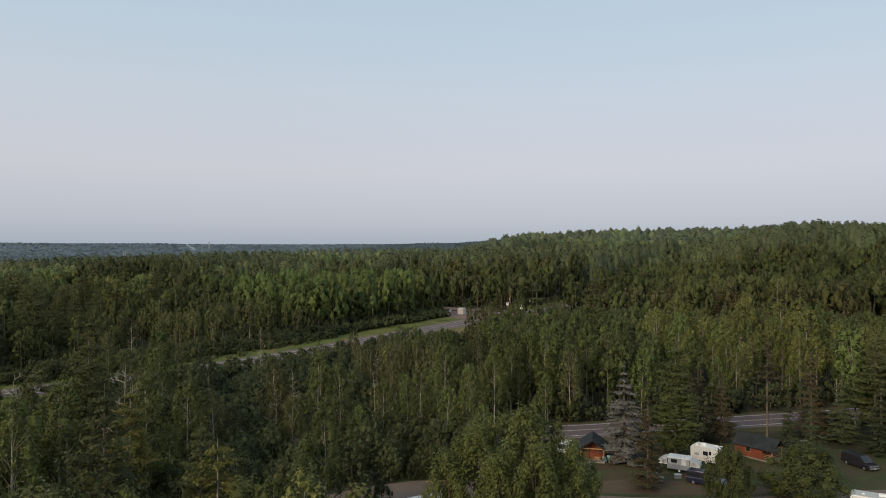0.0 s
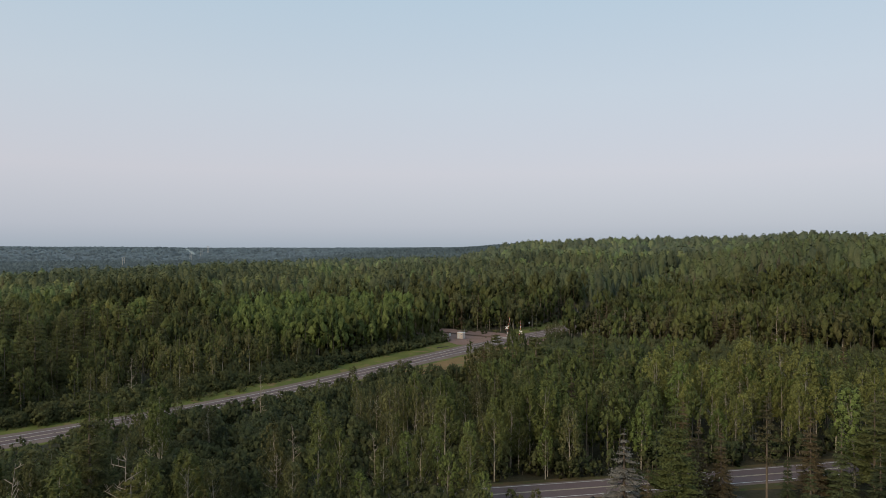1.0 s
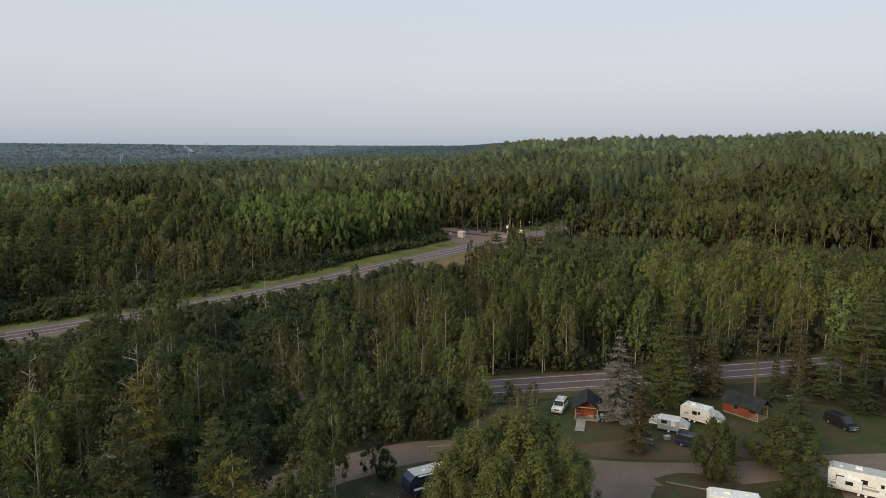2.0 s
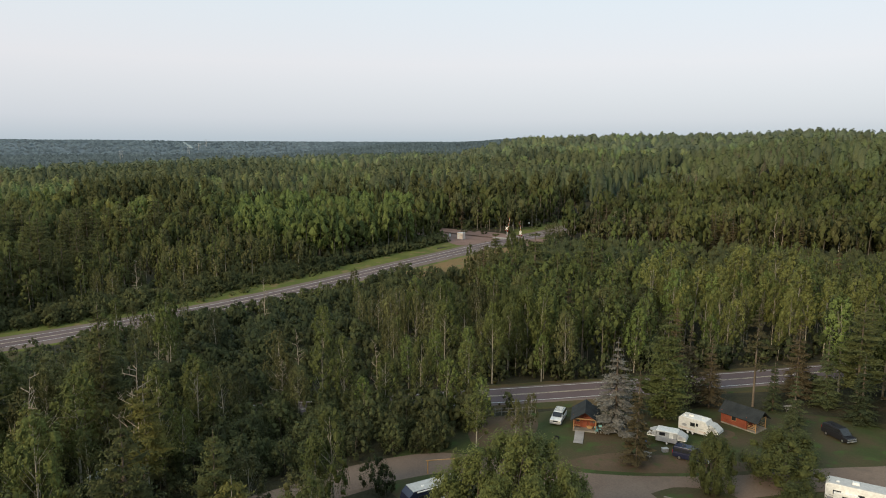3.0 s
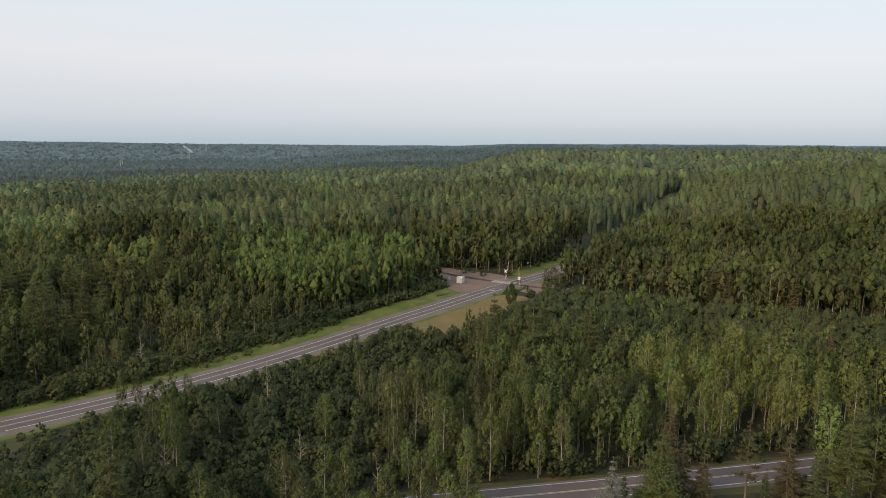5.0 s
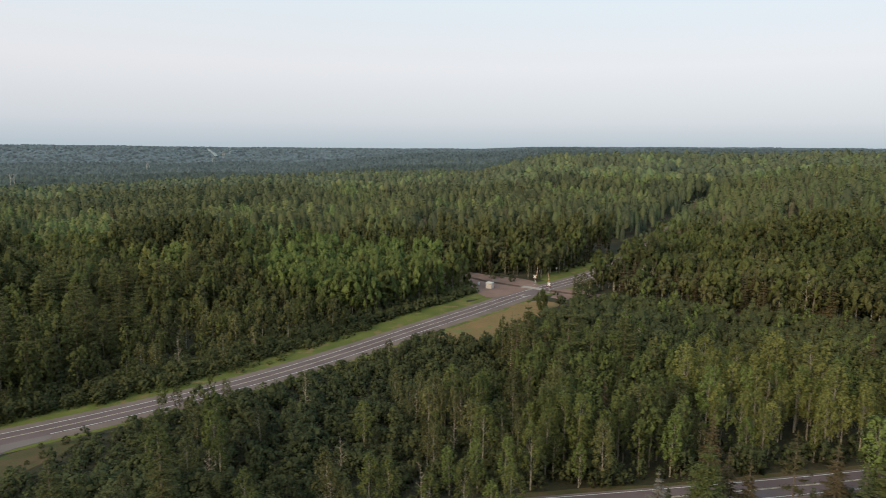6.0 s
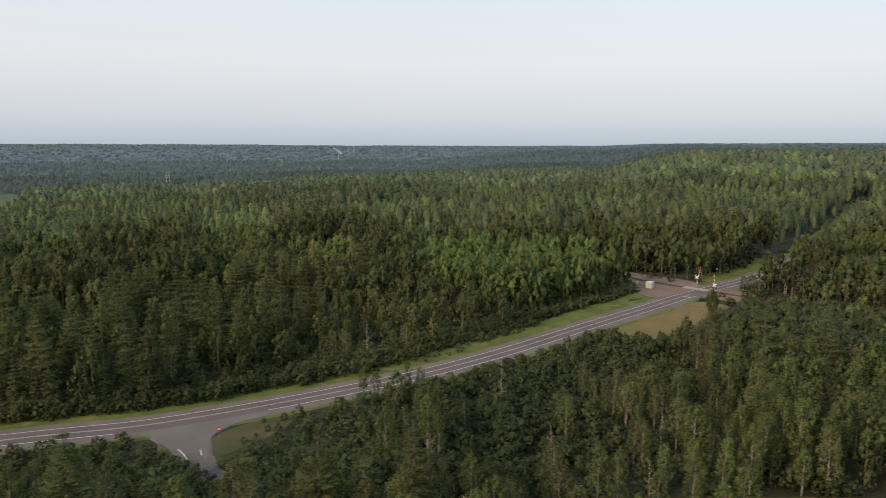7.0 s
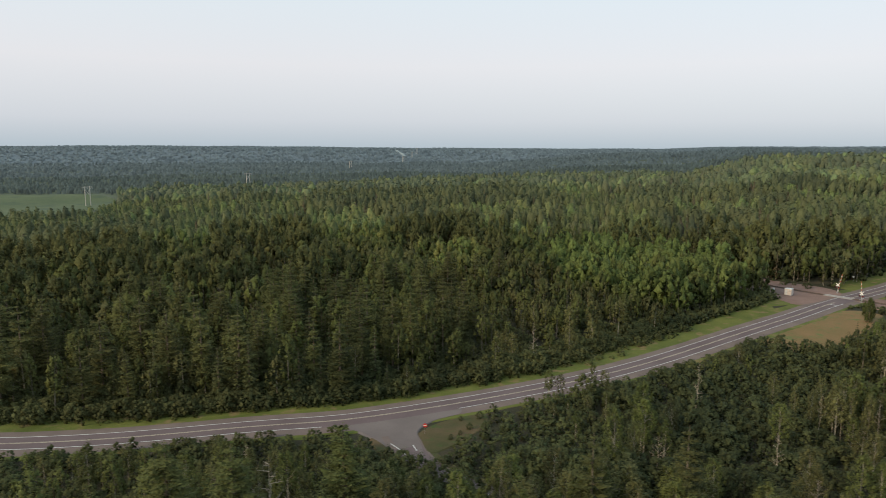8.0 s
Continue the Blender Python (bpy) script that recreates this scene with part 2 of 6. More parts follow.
LEVEL = np.array([
    [0, -1, 0, -5, -15, -17, -16, -6, 45, 50],
    [0, 0, 0, 4, 0, -9, -8, 2, 55, 60],
    [0, 0, 2, 5, 15, 6, -2, 5, 50, 55],
    [0, 0, 3.5, 9, 15, 15, 20, 48, 52, 58],
    [0, 0, 3.7, 13, 29, 44, 53, 64, 68, 74],
    [0, 0, 4.5, 17, 30, 44, 51, 66, 72, 80],
    [0, 0, 6, 36, 44, 49, 52, 66, 72, 80],
    [0, 0, 6, 38, 46, 50, 52, 66, 72, 80],
])


def height(x, y):
    """The lie of the land: level near the camp, a hill to the north-east, a basin and a long ridge to the north-west."""
    x, y = np.asarray(x, float), np.asarray(y, float)
    d = np.hypot(x, y)
    a = np.degrees(np.arctan2(x, y))

    def cell(v, knots):
        v = np.clip(v, knots[0], knots[-1])
        i = np.clip(np.searchsorted(knots, v, "right") - 1, 0, len(knots) - 2)
        k = np.array(knots)
        f = (v - k[i]) / (k[i + 1] - k[i])
        return i, f * f * (3 - 2 * f)

    i, f = cell(a, AZ)
    j, g = cell(d, DIST)
    h = (LEVEL[i, j] * (1 - f) + LEVEL[i + 1, j] * f) * (1 - g) + (LEVEL[i, j + 1] * (1 - f) + LEVEL[i + 1, j + 1] * f) * g
    far = np.clip((d - 380) / 500, 0, 1)
    roll = np.sin(x * 0.011 + 0.7) * np.cos(y * 0.009 - 0.4) + 0.6 * np.sin(x * 0.023 - y * 0.017) + 0.5 * np.cos(x * 0.004 + y * 0.0053)
    return h + 2.2 * far * roll


def gz(x, y):
    return float(height(np.array([x]), np.array([y]))[0])


def smooth_line(pts, step=4.0):
    """A curve through the points, resampled evenly."""
    p = np.array(pts, float)
    out = []
    for i in range(len(p) - 1):
        p0, p1, p2, p3 = p[max(i - 1, 0)], p[i], p[i + 1], p[min(i + 2, len(p) - 1)]
        n = max(2, int(np.linalg.norm(p2 - p1) / step))
        for t in np.linspace(0, 1, n, endpoint=False):
            out.append(0.5 * ((2 * p1) + (p2 - p0) * t + (2 * p0 - 5 * p1 + 4 * p2 - p3) * t * t + (3 * p1 - p0 - 3 * p2 + p3) * t ** 3))
    out.append(p[-1])
    return np.array(out)


HIGHWAY = smooth_line([(-420, 30), (-300, 80), (-206.4, 108.4), (-153.8, 134.0), (-127.7, 147.4), (-94.8, 174.0), (-63.7, 204.4), (-24, 254.1), (1.3, 285.8), (28.6, 322.5), (84, 392), (150, 505), (222, 652), (236, 681)])
SIDE_ROAD = smooth_line([(330, 200), (200, 172), (130, 155), (75.5, 142.8), (31, 133.4), (9.6, 129.2), (-9.3, 125.4), (-45, 118.5), (-75, 114), (-93, 116.5), (-106, 124.5), (-116, 139)])
RAILWAY = smooth_line([(-330, 560), (-200, 470), (-90, 408), (-6.3, 359.7), (6.2, 349), (27, 333), (51, 316.2), (110, 275), (200, 215), (330, 150)])
POWER_CUT = np.array([(-1000, 2800), (-1393, 3700), (-1560, 4100)], float)


def offset_line(line, off):
    d = np.gradient(line, axis=0)
    d /= np.linalg.norm(d, axis=1)[:, None]
    return line + np.stack([d[:, 1], -d[:, 0]], 1) * off


def off_line(x, y, line):
    """Distance of points from a polyline."""
    x, y = np.asarray(x, float), np.asarray(y, float)
    best = np.full(x.shape, 1e9)
    sub = line[:: max(1, len(line) // 160)]
    if not np.array_equal(sub[-1], line[-1]):
        sub = np.vstack([sub, line[-1]])
    for a, b in zip(sub[:-1], sub[1:]):
        ab = b - a
        t = np.clip(((x - a[0]) * ab[0] + (y - a[1]) * ab[1]) / (ab @ ab + 1e-9), 0, 1)
        best = np.minimum(best, np.hypot(x - a[0] - t * ab[0], y - a[1] - t * ab[1]))
    return best


def mesh_of(name, verts, faces, mats, mat_index=None, tone=None, smooth=False):
    me = bpy.data.meshes.new(name)
    me.from_pydata([tuple(v) for v in verts], [], [tuple(f) for f in faces])
    for m in mats:
        me.materials.append(m)
    if mat_index is not None:
        me.polygons.foreach_set("material_index", np.asarray(mat_index, np.int32))
    if smooth:
        me.polygons.foreach_set("use_smooth", np.ones(len(me.polygons), bool))
    me.update()
    return me


def structure(name, me, label, category):
    return tagged(new(name, me), label, category, kind="structure")


def make_ground():
    n = 180
    u = np.linspace(-1, 1, n)
    ax = 4950 * np.sign(u) * (0.06 * np.abs(u) + 0.94 * np.abs(u) ** 2.6)
    X, Y = np.meshgrid(ax, ax + 150)
    Z = height(X, Y) - 0.12
    v = np.stack([X, Y, Z], -1).reshape(-1, 3)
    q = np.arange(n * n).reshape(n, n)
    f = np.stack([q[:-1, :-1], q[:-1, 1:], q[1:, 1:], q[1:, :-1]], -1).reshape(-1, 4)
    structure("ground", mesh_of("ground", v, f, [FOREST_FLOOR], smooth=True), "dark forest floor with moss and leaf litter under trees, haze-tinted afar", "ground")


def strip(line, half, lift, skirt=0.35, lean=0.6, wobble=0.0, seed=1):
    """A ribbon on the ground along a line, with sloped edges."""
    rng = np.random.default_rng(seed)
    left, right = (half, half) if isinstance(half, (int, float)) else half
    offs = [-left - lean, -left, 0.0, right, right + lean]
    lifts = [lift - skirt, lift, lift + 0.02, lift, lift - skirt]
    rows = []
    wob = np.zeros(len(line))
    for k in (5, 11, 23):
        wob += np.sin(np.arange(len(line)) * 2 * math.pi / k + rng.uniform(0, 6))
    for o, l in zip(offs, lifts):
        w = wobble * wob * (1 if o > 0 else -1 if o < 0 else 0) / 2
        p = offset_line(line, o) + (offset_line(line, 1.0) - line) * w[:, None]
        rows.append(np.column_stack([p, height(line[:, 0], line[:, 1]) + l]))
    v = np.concatenate(rows)
    n = len(line)
    f = [(k * n + i, k * n + i + 1, (k + 1) * n + i + 1, (k + 1) * n + i) for k in range(4) for i in range(n - 1)]
    return v, [tuple(reversed(t)) for t in f]


def road(name, line, half, lift, mat, label, category="road", **kw):
    v, f = strip(line, half, lift, **kw)
    return structure(name, mesh_of(name, v, f, [mat]), label, category)


def cut_line(line, x0, x1):
    return line[(line[:, 0] >= x0) & (line[:, 0] <= x1)]


def patch(name, outline, lift, mat, label, category, inset=0.5):
    """A flat area with a soft curved outline, laid on the ground."""
    p = smooth_line(list(outline) + [outline[0]], 2.0)[:-1]
    c = p.mean(0)
    rings = [1.0 + 0.01, 1.0 - inset / 10, 0.66, 0.33]
    v, f = [], []
    n = len(p)
    for k, r in enumerate(rings):
        q = c + (p - c) * r
        v += [(a, b, z + (lift if k else lift - 0.25)) for (a, b), z in zip(q, height(q[:, 0], q[:, 1]))]
    for k in range(3):
        f += [(k * n + i, k * n + (i + 1) % n, (k + 1) * n + (i + 1) % n, (k + 1) * n + i) for i in range(n)]
    v.append((c[0], c[1], gz(*c) + lift))
    f += [(3 * n + i, 3 * n + (i + 1) % n, len(v) - 1) for i in range(n)]
    me = mesh_of(name, v, f, [mat])
    bm = bmesh.new()
    bm.from_mesh(me)
    bmesh.ops.recalc_face_normals(bm, faces=bm.faces)
    if sum(fc.normal.z for fc in bm.faces) < 0:
        bmesh.ops.reverse_faces(bm, faces=bm.faces)
    bm.to_mesh(me)
    bm.free()
    return structure(name, me, label, category)


make_ground()
road("verge_highway", HIGHWAY, (11.2, 9.0), 0.05, VERGE, "bright green grass verge along the highway", "grass", wobble=0.7)
road("shoulder_highway", HIGHWAY, (7.0, 7.2), 0.12, SHOULDER, "pale gravel and worn asphalt highway shoulder", "road", wobble=0.12)
road("road_highway", HIGHWAY, 3.8, 0.17, ASPHALT, "dark grey two-lane asphalt highway with tyre wear", "road", lean=0.15, skirt=0.1)
road("verge_side", SIDE_ROAD, (6.8, 6.2), 0.05, ROUGH_GRASS, "dull green and brown grass verge along the side road", "grass", wobble=0.5, seed=3)
road("shoulder_side", SIDE_ROAD, 4.5, 0.11, SHOULDER, "narrow gravel shoulder of the side road", "road", wobble=0.1, seed=4)
road("road_side", SIDE_ROAD[:-2], 3.9, 0.16, ASPHALT, "grey-brown asphalt side road", "road", lean=0.15, skirt=0.1)
road("railbed", RAILWAY, (6.5, 3.0), 0.12, BALLAST, "reddish gravel service strip beside the railway", "gravel", wobble=0.5, seed=5)


def lines_along(name, line, offs, width, lift, mat, label):
    """Painted lines at the given offsets from the road's middle."""
    v, f = [], []
    for o in offs:
        a, c = offset_line(line, o - width / 2), offset_line(line, o + width / 2)
        z = height(line[:, 0], line[:, 1]) + lift
        k = len(v)
        for p, q, h in zip(a, c, z):
            v += [(p[0], p[1], h), (q[0], q[1], h)]
        for i in range(len(line) - 1):
            f.append((k + 2 * i, k + 2 * i + 1, k + 2 * i + 3, k + 2 * i + 2))
    return structure(name, mesh_of(name, v, f, [mat]), label, "road marking")


_left, _right = cut_line(HIGHWAY, -420, 25.5), cut_line(HIGHWAY, 33, 530)
_west = cut_line(HIGHWAY, -420, -136)
_mid = cut_line(HIGHWAY, -110, 25.5)
lines_along("trim_edge_line_north", HIGHWAY, [-3.55], 0.24, 0.20, WHITE_LINE, "white painted edge line of the highway")
lines_along("trim_edge_line_south", _mid, [3.55], 0.24, 0.20, WHITE_LINE, "white painted edge line of the highway")
lines_along("trim_edge_line_west", _west, [3.55], 0.24, 0.20, WHITE_LINE, "white painted edge line of the highway")
lines_along("trim_edge_line_east", _right, [3.55], 0.24, 0.20, WHITE_LINE, "white painted edge line of the highway")
lines_along("trim_centre_line_west", _left, [-0.17, 0.17], 0.14, 0.202, YELLOW_LINE, "faded pale yellow double centre line of the highway")
lines_along("trim_centre_line_east", _right, [-0.17, 0.17], 0.14, 0.202, YELLOW_LINE, "pale yellow double centre line of the highway")
_side = SIDE_ROAD[SIDE_ROAD[:, 0] > -92]
lines_along("trim_side_edge_lines", _side, [-3.5, 3.5], 0.2, 0.19, WHITE_LINE, "white painted edge lines of the side road")
lines_along("trim_side_centre_line", _side, [-0.16, 0.16], 0.13, 0.19, YELLOW_LINE, "yellow double centre line of the side road")

patch("apron", [(-134, 139.5), (-127, 138), (-119, 133), (-112, 127), (-106, 126), (-108, 133), (-112, 142), (-110, 150), (-104, 158), (-110, 164), (-124, 152)], 0.145, APRON, "worn grey asphalt apron where the side road meets the highway", "road")
patch("clearing_dry", [(-17, 250), (-8.5, 239.5), (5.5, 244), (19, 262), (32, 286), (38, 299.5), (27, 304.5), (10.4, 287.4), (-3.6, 269.4), (-17, 250)], 0.10, DRY_GRASS, "dry yellow grass clearing beside the highway", "grass")
patch("clearing_gravel", [(-14, 344), (-2, 330), (6, 311), (14, 312), (26, 325), (34, 338), (30, 352), (12, 364), (-8, 374)], 0.15, BALLAST, "reddish gravel yard beside the railway crossing", "gravel")
patch("verge_corner", [(-24, 300), (-12, 302), (0, 306), (9, 315), (5, 324), (-6, 337), (-16, 340), (-24, 326)], 0.085, VERGE, "tall green grass corner beside the gravel yard", "grass")
patch("clearing_sign", [(-109, 133), (-105, 131), (-99, 142), (-96.5, 151), (-97, 157), (-100, 158), (-108, 150), (-111.5, 142)], 0.07, ROUGH_GRASS, "green and dry grass corner behind the stop sign", "grass")
patch("clearing_east", [(36, 312), (43, 308), (51, 316), (54, 326), (45, 331)], 0.13, BALLAST, "reddish gravel by the railway east of the crossing", "gravel")
patch("lawn", [(-2, 111), (14, 121), (40, 125), (66, 122), (84, 112), (84, 90), (60, 84), (30, 84), (0, 86), (-10, 98)], 0.06, LAWN, "trodden campground lawn with bare earth patches", "lawn")
patch("lawn_worn", [(17, 101), (26, 104.5), (34, 104), (44, 102.5), (50, 99.6), (44, 98), (32, 97.6), (22, 98.6)], 0.075, EARTH, "worn brown earth and thin grass beside the drive", "lawn")
patch("lawn_dry", [(6, 119), (12, 120), (17, 118.6), (16, 112), (12, 107), (6, 106), (4, 111)], 0.075, EARTH, "dry brown ground by the post fence", "lawn")
patch("lawn_path", [(45.5, 113), (48, 114.2), (50, 112.6), (48.6, 110.4), (46, 111)], 0.08, EARTH, "trodden earth before the long cabin", "lawn")
_n = RAILWAY[(RAILWAY[:, 0] > -120) & (RAILWAY[:, 0] < 22)]
patch("verge_railway", [tuple(q) for q in offset_line(_n, -4.0)[::5]] + [tuple(q) for q in offset_line(_n, -14.0)[::-5]], 0.07, VERGE, "tall green grass strip between the railway and the woods", "grass")
_n = HIGHWAY[(HIGHWAY[:, 0] > -300) & (HIGHWAY[:, 0] < 15)]
_far = offset_line(_n, -1.0) - _n
_wide = 12.5 + 10.5 * np.clip((_n[:, 0] + 95) / 60, 0, 1)
patch("verge_wide", [tuple(q) for q in offset_line(_n, -8.5)[::6]] + [tuple(q) for q in (_n + _far * _wide[:, None])[::-6]], 0.08, VERGE, "broad strip of tall green grass between highway and woods", "grass")
_n = HIGHWAY[(HIGHWAY[:, 0] > 44) & (HIGHWAY[:, 0] < 94)]
patch("verge_beyond", [tuple(q) for q in offset_line(_n, -8.5)[::6]] + [tuple(q) for q in offset_line(_n, -20.0)[::-6]], 0.08, VERGE, "yellow-green grass strip beyond the railway crossing", "grass")
DRIVE = smooth_line([(-40, 78), (-24, 87.5), (-12, 96.5), (0, 101), (9, 98.5), (18, 94.5), (36, 93), (54, 95.5), (70, 97), (95, 99)])
road("drive", DRIVE, (3.4, 3.4), 0.11, DIRT, "pale dirt campground drive", "drive", wobble=0.35, seed=7, lean=0.8)
road("drive_spur", smooth_line([(17, 60), (19, 76), (21, 86), (24, 92)]), 6.0, 0.10, DIRT, "pale dirt drive between the camping pitches", "drive", wobble=0.3, seed=8, lean=0.8)
patch("drive_pad", [(52, 84), (62, 78), (78, 82), (82, 94), (70, 97), (56, 92)], 0.12, DIRT, "pale dirt pitch under the parked trailer", "drive")


# ---- helpers for things ----
def link_mesh(name, me, parent=None, label=""):
    ob = new(name, me)
    if parent is not None:
        ob.parent = parent
    if label:
        ob["label"] = label
    return ob


def part(name, bm, mat, parent, label=""):
    """Links a bmesh as one mesh object under a thing or a part."""
    me = bpy.data.meshes.new(name)
    bmesh.ops.recalc_face_normals(bm, faces=bm.faces)
    bm.to_mesh(me)
    bm.free()
    me.materials.append(mat)
    return link_mesh(name, me, parent, label)


def thing(name, label, category, x=0.0, y=0.0, turn=0.0, group="", lift=0.0, z=None):
    ob = new(name)
    ob.matrix_basis = pose(x, y, (gz(x, y) if z is None else z) + lift, 0, 0, turn)
    return tagged(ob, label, category, group)


def block(bm, size, at, bevel=0.0, top=(1.0, 1.0), turn=None):
    """A box of the size with its centre at the place; top narrows its upper face."""
    r = bmesh.ops.create_cube(bm, size=1.0)
    for v in r["verts"]:
        k = top if v.co.z > 0 else (1.0, 1.0)
        v.co = Vector((v.co.x * size[0] * k[0], v.co.y * size[1] * k[1], v.co.z * size[2]))
        if turn is not None:
            v.co = turn @ v.co
        v.co += Vector(at)
    if bevel:
        es = {e for v in r["verts"] for e in v.link_edges}
        bmesh.ops.bevel(bm, geom=list(es), offset=bevel, segments=2, affect="EDGES", profile=0.6)
    return bm


def boxed(size, at, bevel=0.0, top=(1.0, 1.0), turn=None):
    return block(bmesh.new(), size, at, bevel, top, turn)


def rod(bm, a, b, r0, r1=None, seg=8):
    """A tapered round bar from a to b."""
    a, b = Vector(a), Vector(b)
    d = b - a
    m = Matrix.Translation((a + b) / 2) @ d.to_track_quat("Z", "Y").to_matrix().to_4x4()
    bmesh.ops.create_cone(bm, cap_ends=True, segments=seg, radius1=r0, radius2=r0 if r1 is None else r1, depth=d.length, matrix=m)
    return bm


def prism(profile, half, bevel=0.0, at=(0, 0, 0), narrow=None):
    """A side outline in x, z drawn out to both sides; narrow gives a factor for each outline point."""
    bm = bmesh.new()
    k = narrow or [1.0] * len(profile)
    a = [bm.verts.new((x + at[0], -half * w + at[1], z + at[2])) for (x, z), w in zip(profile, k)]
    b = [bm.verts.new((x + at[0], half * w + at[1], z + at[2])) for (x, z), w in zip(profile, k)]
    n = len(profile)
    bm.faces.new(a)
    bm.faces.new(list(reversed(b)))
    for i in range(n):
        bm.faces.new((a[i], b[i], b[(i + 1) % n], a[(i + 1) % n]))
    bmesh.ops.recalc_face_normals(bm, faces=bm.faces)
    if bevel:
        bmesh.ops.bevel(bm, geom=list(bm.edges), offset=bevel, segments=2, affect="EDGES", profile=0.6)
    return bm


# ---- trees ----
def sprays(c, nrm, size, rng, wide=0.6, round_way=None, rise=0.0):
    """One small pointed spray of leaves at each place, about the given normals."""
    n = len(c)
    nrm = nrm / (np.linalg.norm(nrm, axis=1)[:, None] + 1e-9)
    t = np.cross(nrm, rng.normal(size=(n, 3)))
    if rise:
        t = t * (1 - rise) + (np.array([0, 0, 1.0]) - nrm * nrm[:, 2:]) * 1.6 * rise
    t /= np.linalg.norm(t, axis=1)[:, None] + 1e-9
    b = np.cross(nrm, t)
    s = (size * rng.uniform(0.65, 1.35, n))[:, None]
    v = np.stack([c + t * s * 1.15, c - t * s * 0.75 + b * s * wide, c - t * s * 0.75 - b * s * wide], 1).reshape(-1, 3)
    f = np.arange(3 * n).reshape(n, 3)
    w = nrm if round_way is None else 0.30 * nrm + round_way / (np.linalg.norm(round_way, axis=1)[:, None] + 1e-9)
    w = w / (np.linalg.norm(w, axis=1)[:, None] + 1e-9)
    return v, f, np.repeat(w, 3, 0)


def leaf_normals(me, way):
    """Soft shading: every leaf takes the direction in which its part of the crown faces."""
    at = me.attributes.new("custom_normal", "FLOAT_VECTOR", "POINT")
    at.data.foreach_set("vector", np.ascontiguousarray(way, np.float32).ravel())
    me.update()
    return me


def tube(a, b, r0, r1, sides=5):
    a, b = np.array(a, float), np.array(b, float)
    d = (b - a) / (np.linalg.norm(b - a) + 1e-9)
    u = np.cross(d, [0.31, 0.77, 0.55])
    u /= np.linalg.norm(u)
    w = np.cross(d, u)
    ang = np.arange(sides) * 2 * math.pi / sides
    ring = np.cos(ang)[:, None] * u + np.sin(ang)[:, None] * w
    v = np.concatenate([a + ring * r0, b + ring * r1])
    f = []
    for i in range(sides):
        k = (i + 1) % sides
        f += [(i, k, sides + k), (i, sides + k, sides + i)]
    return v, np.array(f)


def joined(pieces):
    vs, fs, k = [], [], 0
    for v, f in pieces:
        vs.append(v)
        fs.append(np.asarray(f) + k)
        k += len(v)
    return np.concatenate(vs), np.concatenate(fs)


def merged(*sets):
    """Leaf sets (places, faces, facing) as one."""
    vs, fs, ws, k = [], [], [], 0
    for v, f, w in sets:
        vs.append(v)
        fs.append(np.asarray(f) + k)
        ws.append(w)
        k += len(v)
    return np.concatenate(vs), np.concatenate(fs), np.concatenate(ws)


def ico():
    bm = bmesh.new()
    bmesh.ops.create_icosphere(bm, subdivisions=1, radius=1.0)
    v = np.array([q.co[:] for q in bm.verts])
    f = np.array([[q.index for q in p.verts] for p in bm.faces])
    bm.free()
    return v, f


ICO_V, ICO_F = ico()
OCTA_V = np.array([(1, 0, 0), (0, 1, 0), (-1, 0, 0), (0, -1, 0), (0, 0, 1), (0, 0, -1)], float)
OCTA_F = np.array([(0, 1, 4), (1, 2, 4), (2, 3, 4), (3, 0, 4), (1, 0, 5), (2, 1, 5), (3, 2, 5), (0, 3, 5)])


def lumps(cs, rs, mid, scale, rng, tall=1.5, coarse=False):
    """The dense inner foliage of each clump, uneven, below the outer sprays."""
    n = len(cs)
    base, faces = (OCTA_V, OCTA_F) if coarse else (ICO_V, ICO_F)
    k = len(base)
    d = np.broadcast_to(base[None], (n, k, 3))
    turn = rng.uniform(0, 6.28, n)[:, None]
    d = np.stack([d[..., 0] * np.cos(turn) - d[..., 1] * np.sin(turn), d[..., 0] * np.sin(turn) + d[..., 1] * np.cos(turn), d[..., 2]], -1)
    r = rs[:, None] * rng.uniform(0.35, 1.5, (n, k))
    v = cs[:, None] + d * r[..., None] * np.array([1, 1, tall])
    away = (v - mid) / scale
    w = d * 0.35 + away * 1.1 + np.array([0, 0, 0.30])
    w = w / (np.linalg.norm(w, axis=-1)[..., None] + 1e-9)
    f = faces[None] + (np.arange(n) * k)[:, None, None]
    return v.reshape(-1, 3), f.reshape(-1, 3), w.reshape(-1, 3)


def plumes(boughs, rng, broad):
    """The needle mass of each bough: a folded, pointed plume."""
    v, f, w = [], [], []
    for foot, end, rr in boughs:
        u = (end - foot) / (np.linalg.norm(end - foot) + 1e-9)
        side = np.cross(u, [0, 0, 1.0])
        side /= np.linalg.norm(side) + 1e-9
        b = rr * broad * rng.uniform(0.8, 1.25)
        m = foot + (end - foot) * rng.uniform(0.5, 0.68)
        k = len(v)
        v += [foot + (end - foot) * 0.1, m + side * b - np.array([0, 0, 0.28 * b]), m + np.array([0, 0, 0.22 * b]), m - side * b - np.array([0, 0, 0.28 * b]), foot + (end - foot) * 1.04]
        up = np.array([u[0] * 0.55, u[1] * 0.55, 0.75])
        w += [up, up + side * 0.45, up, up - side * 0.45, up + u * 0.4]
        f += [(k, k + 2, k + 1), (k, k + 3, k + 2), (k + 1, k + 2, k + 4), (k + 2, k + 3, k + 4)]
    w = np.array(w)
    return np.array(v), np.array(f), w / np.linalg.norm(w, axis=1)[:, None]


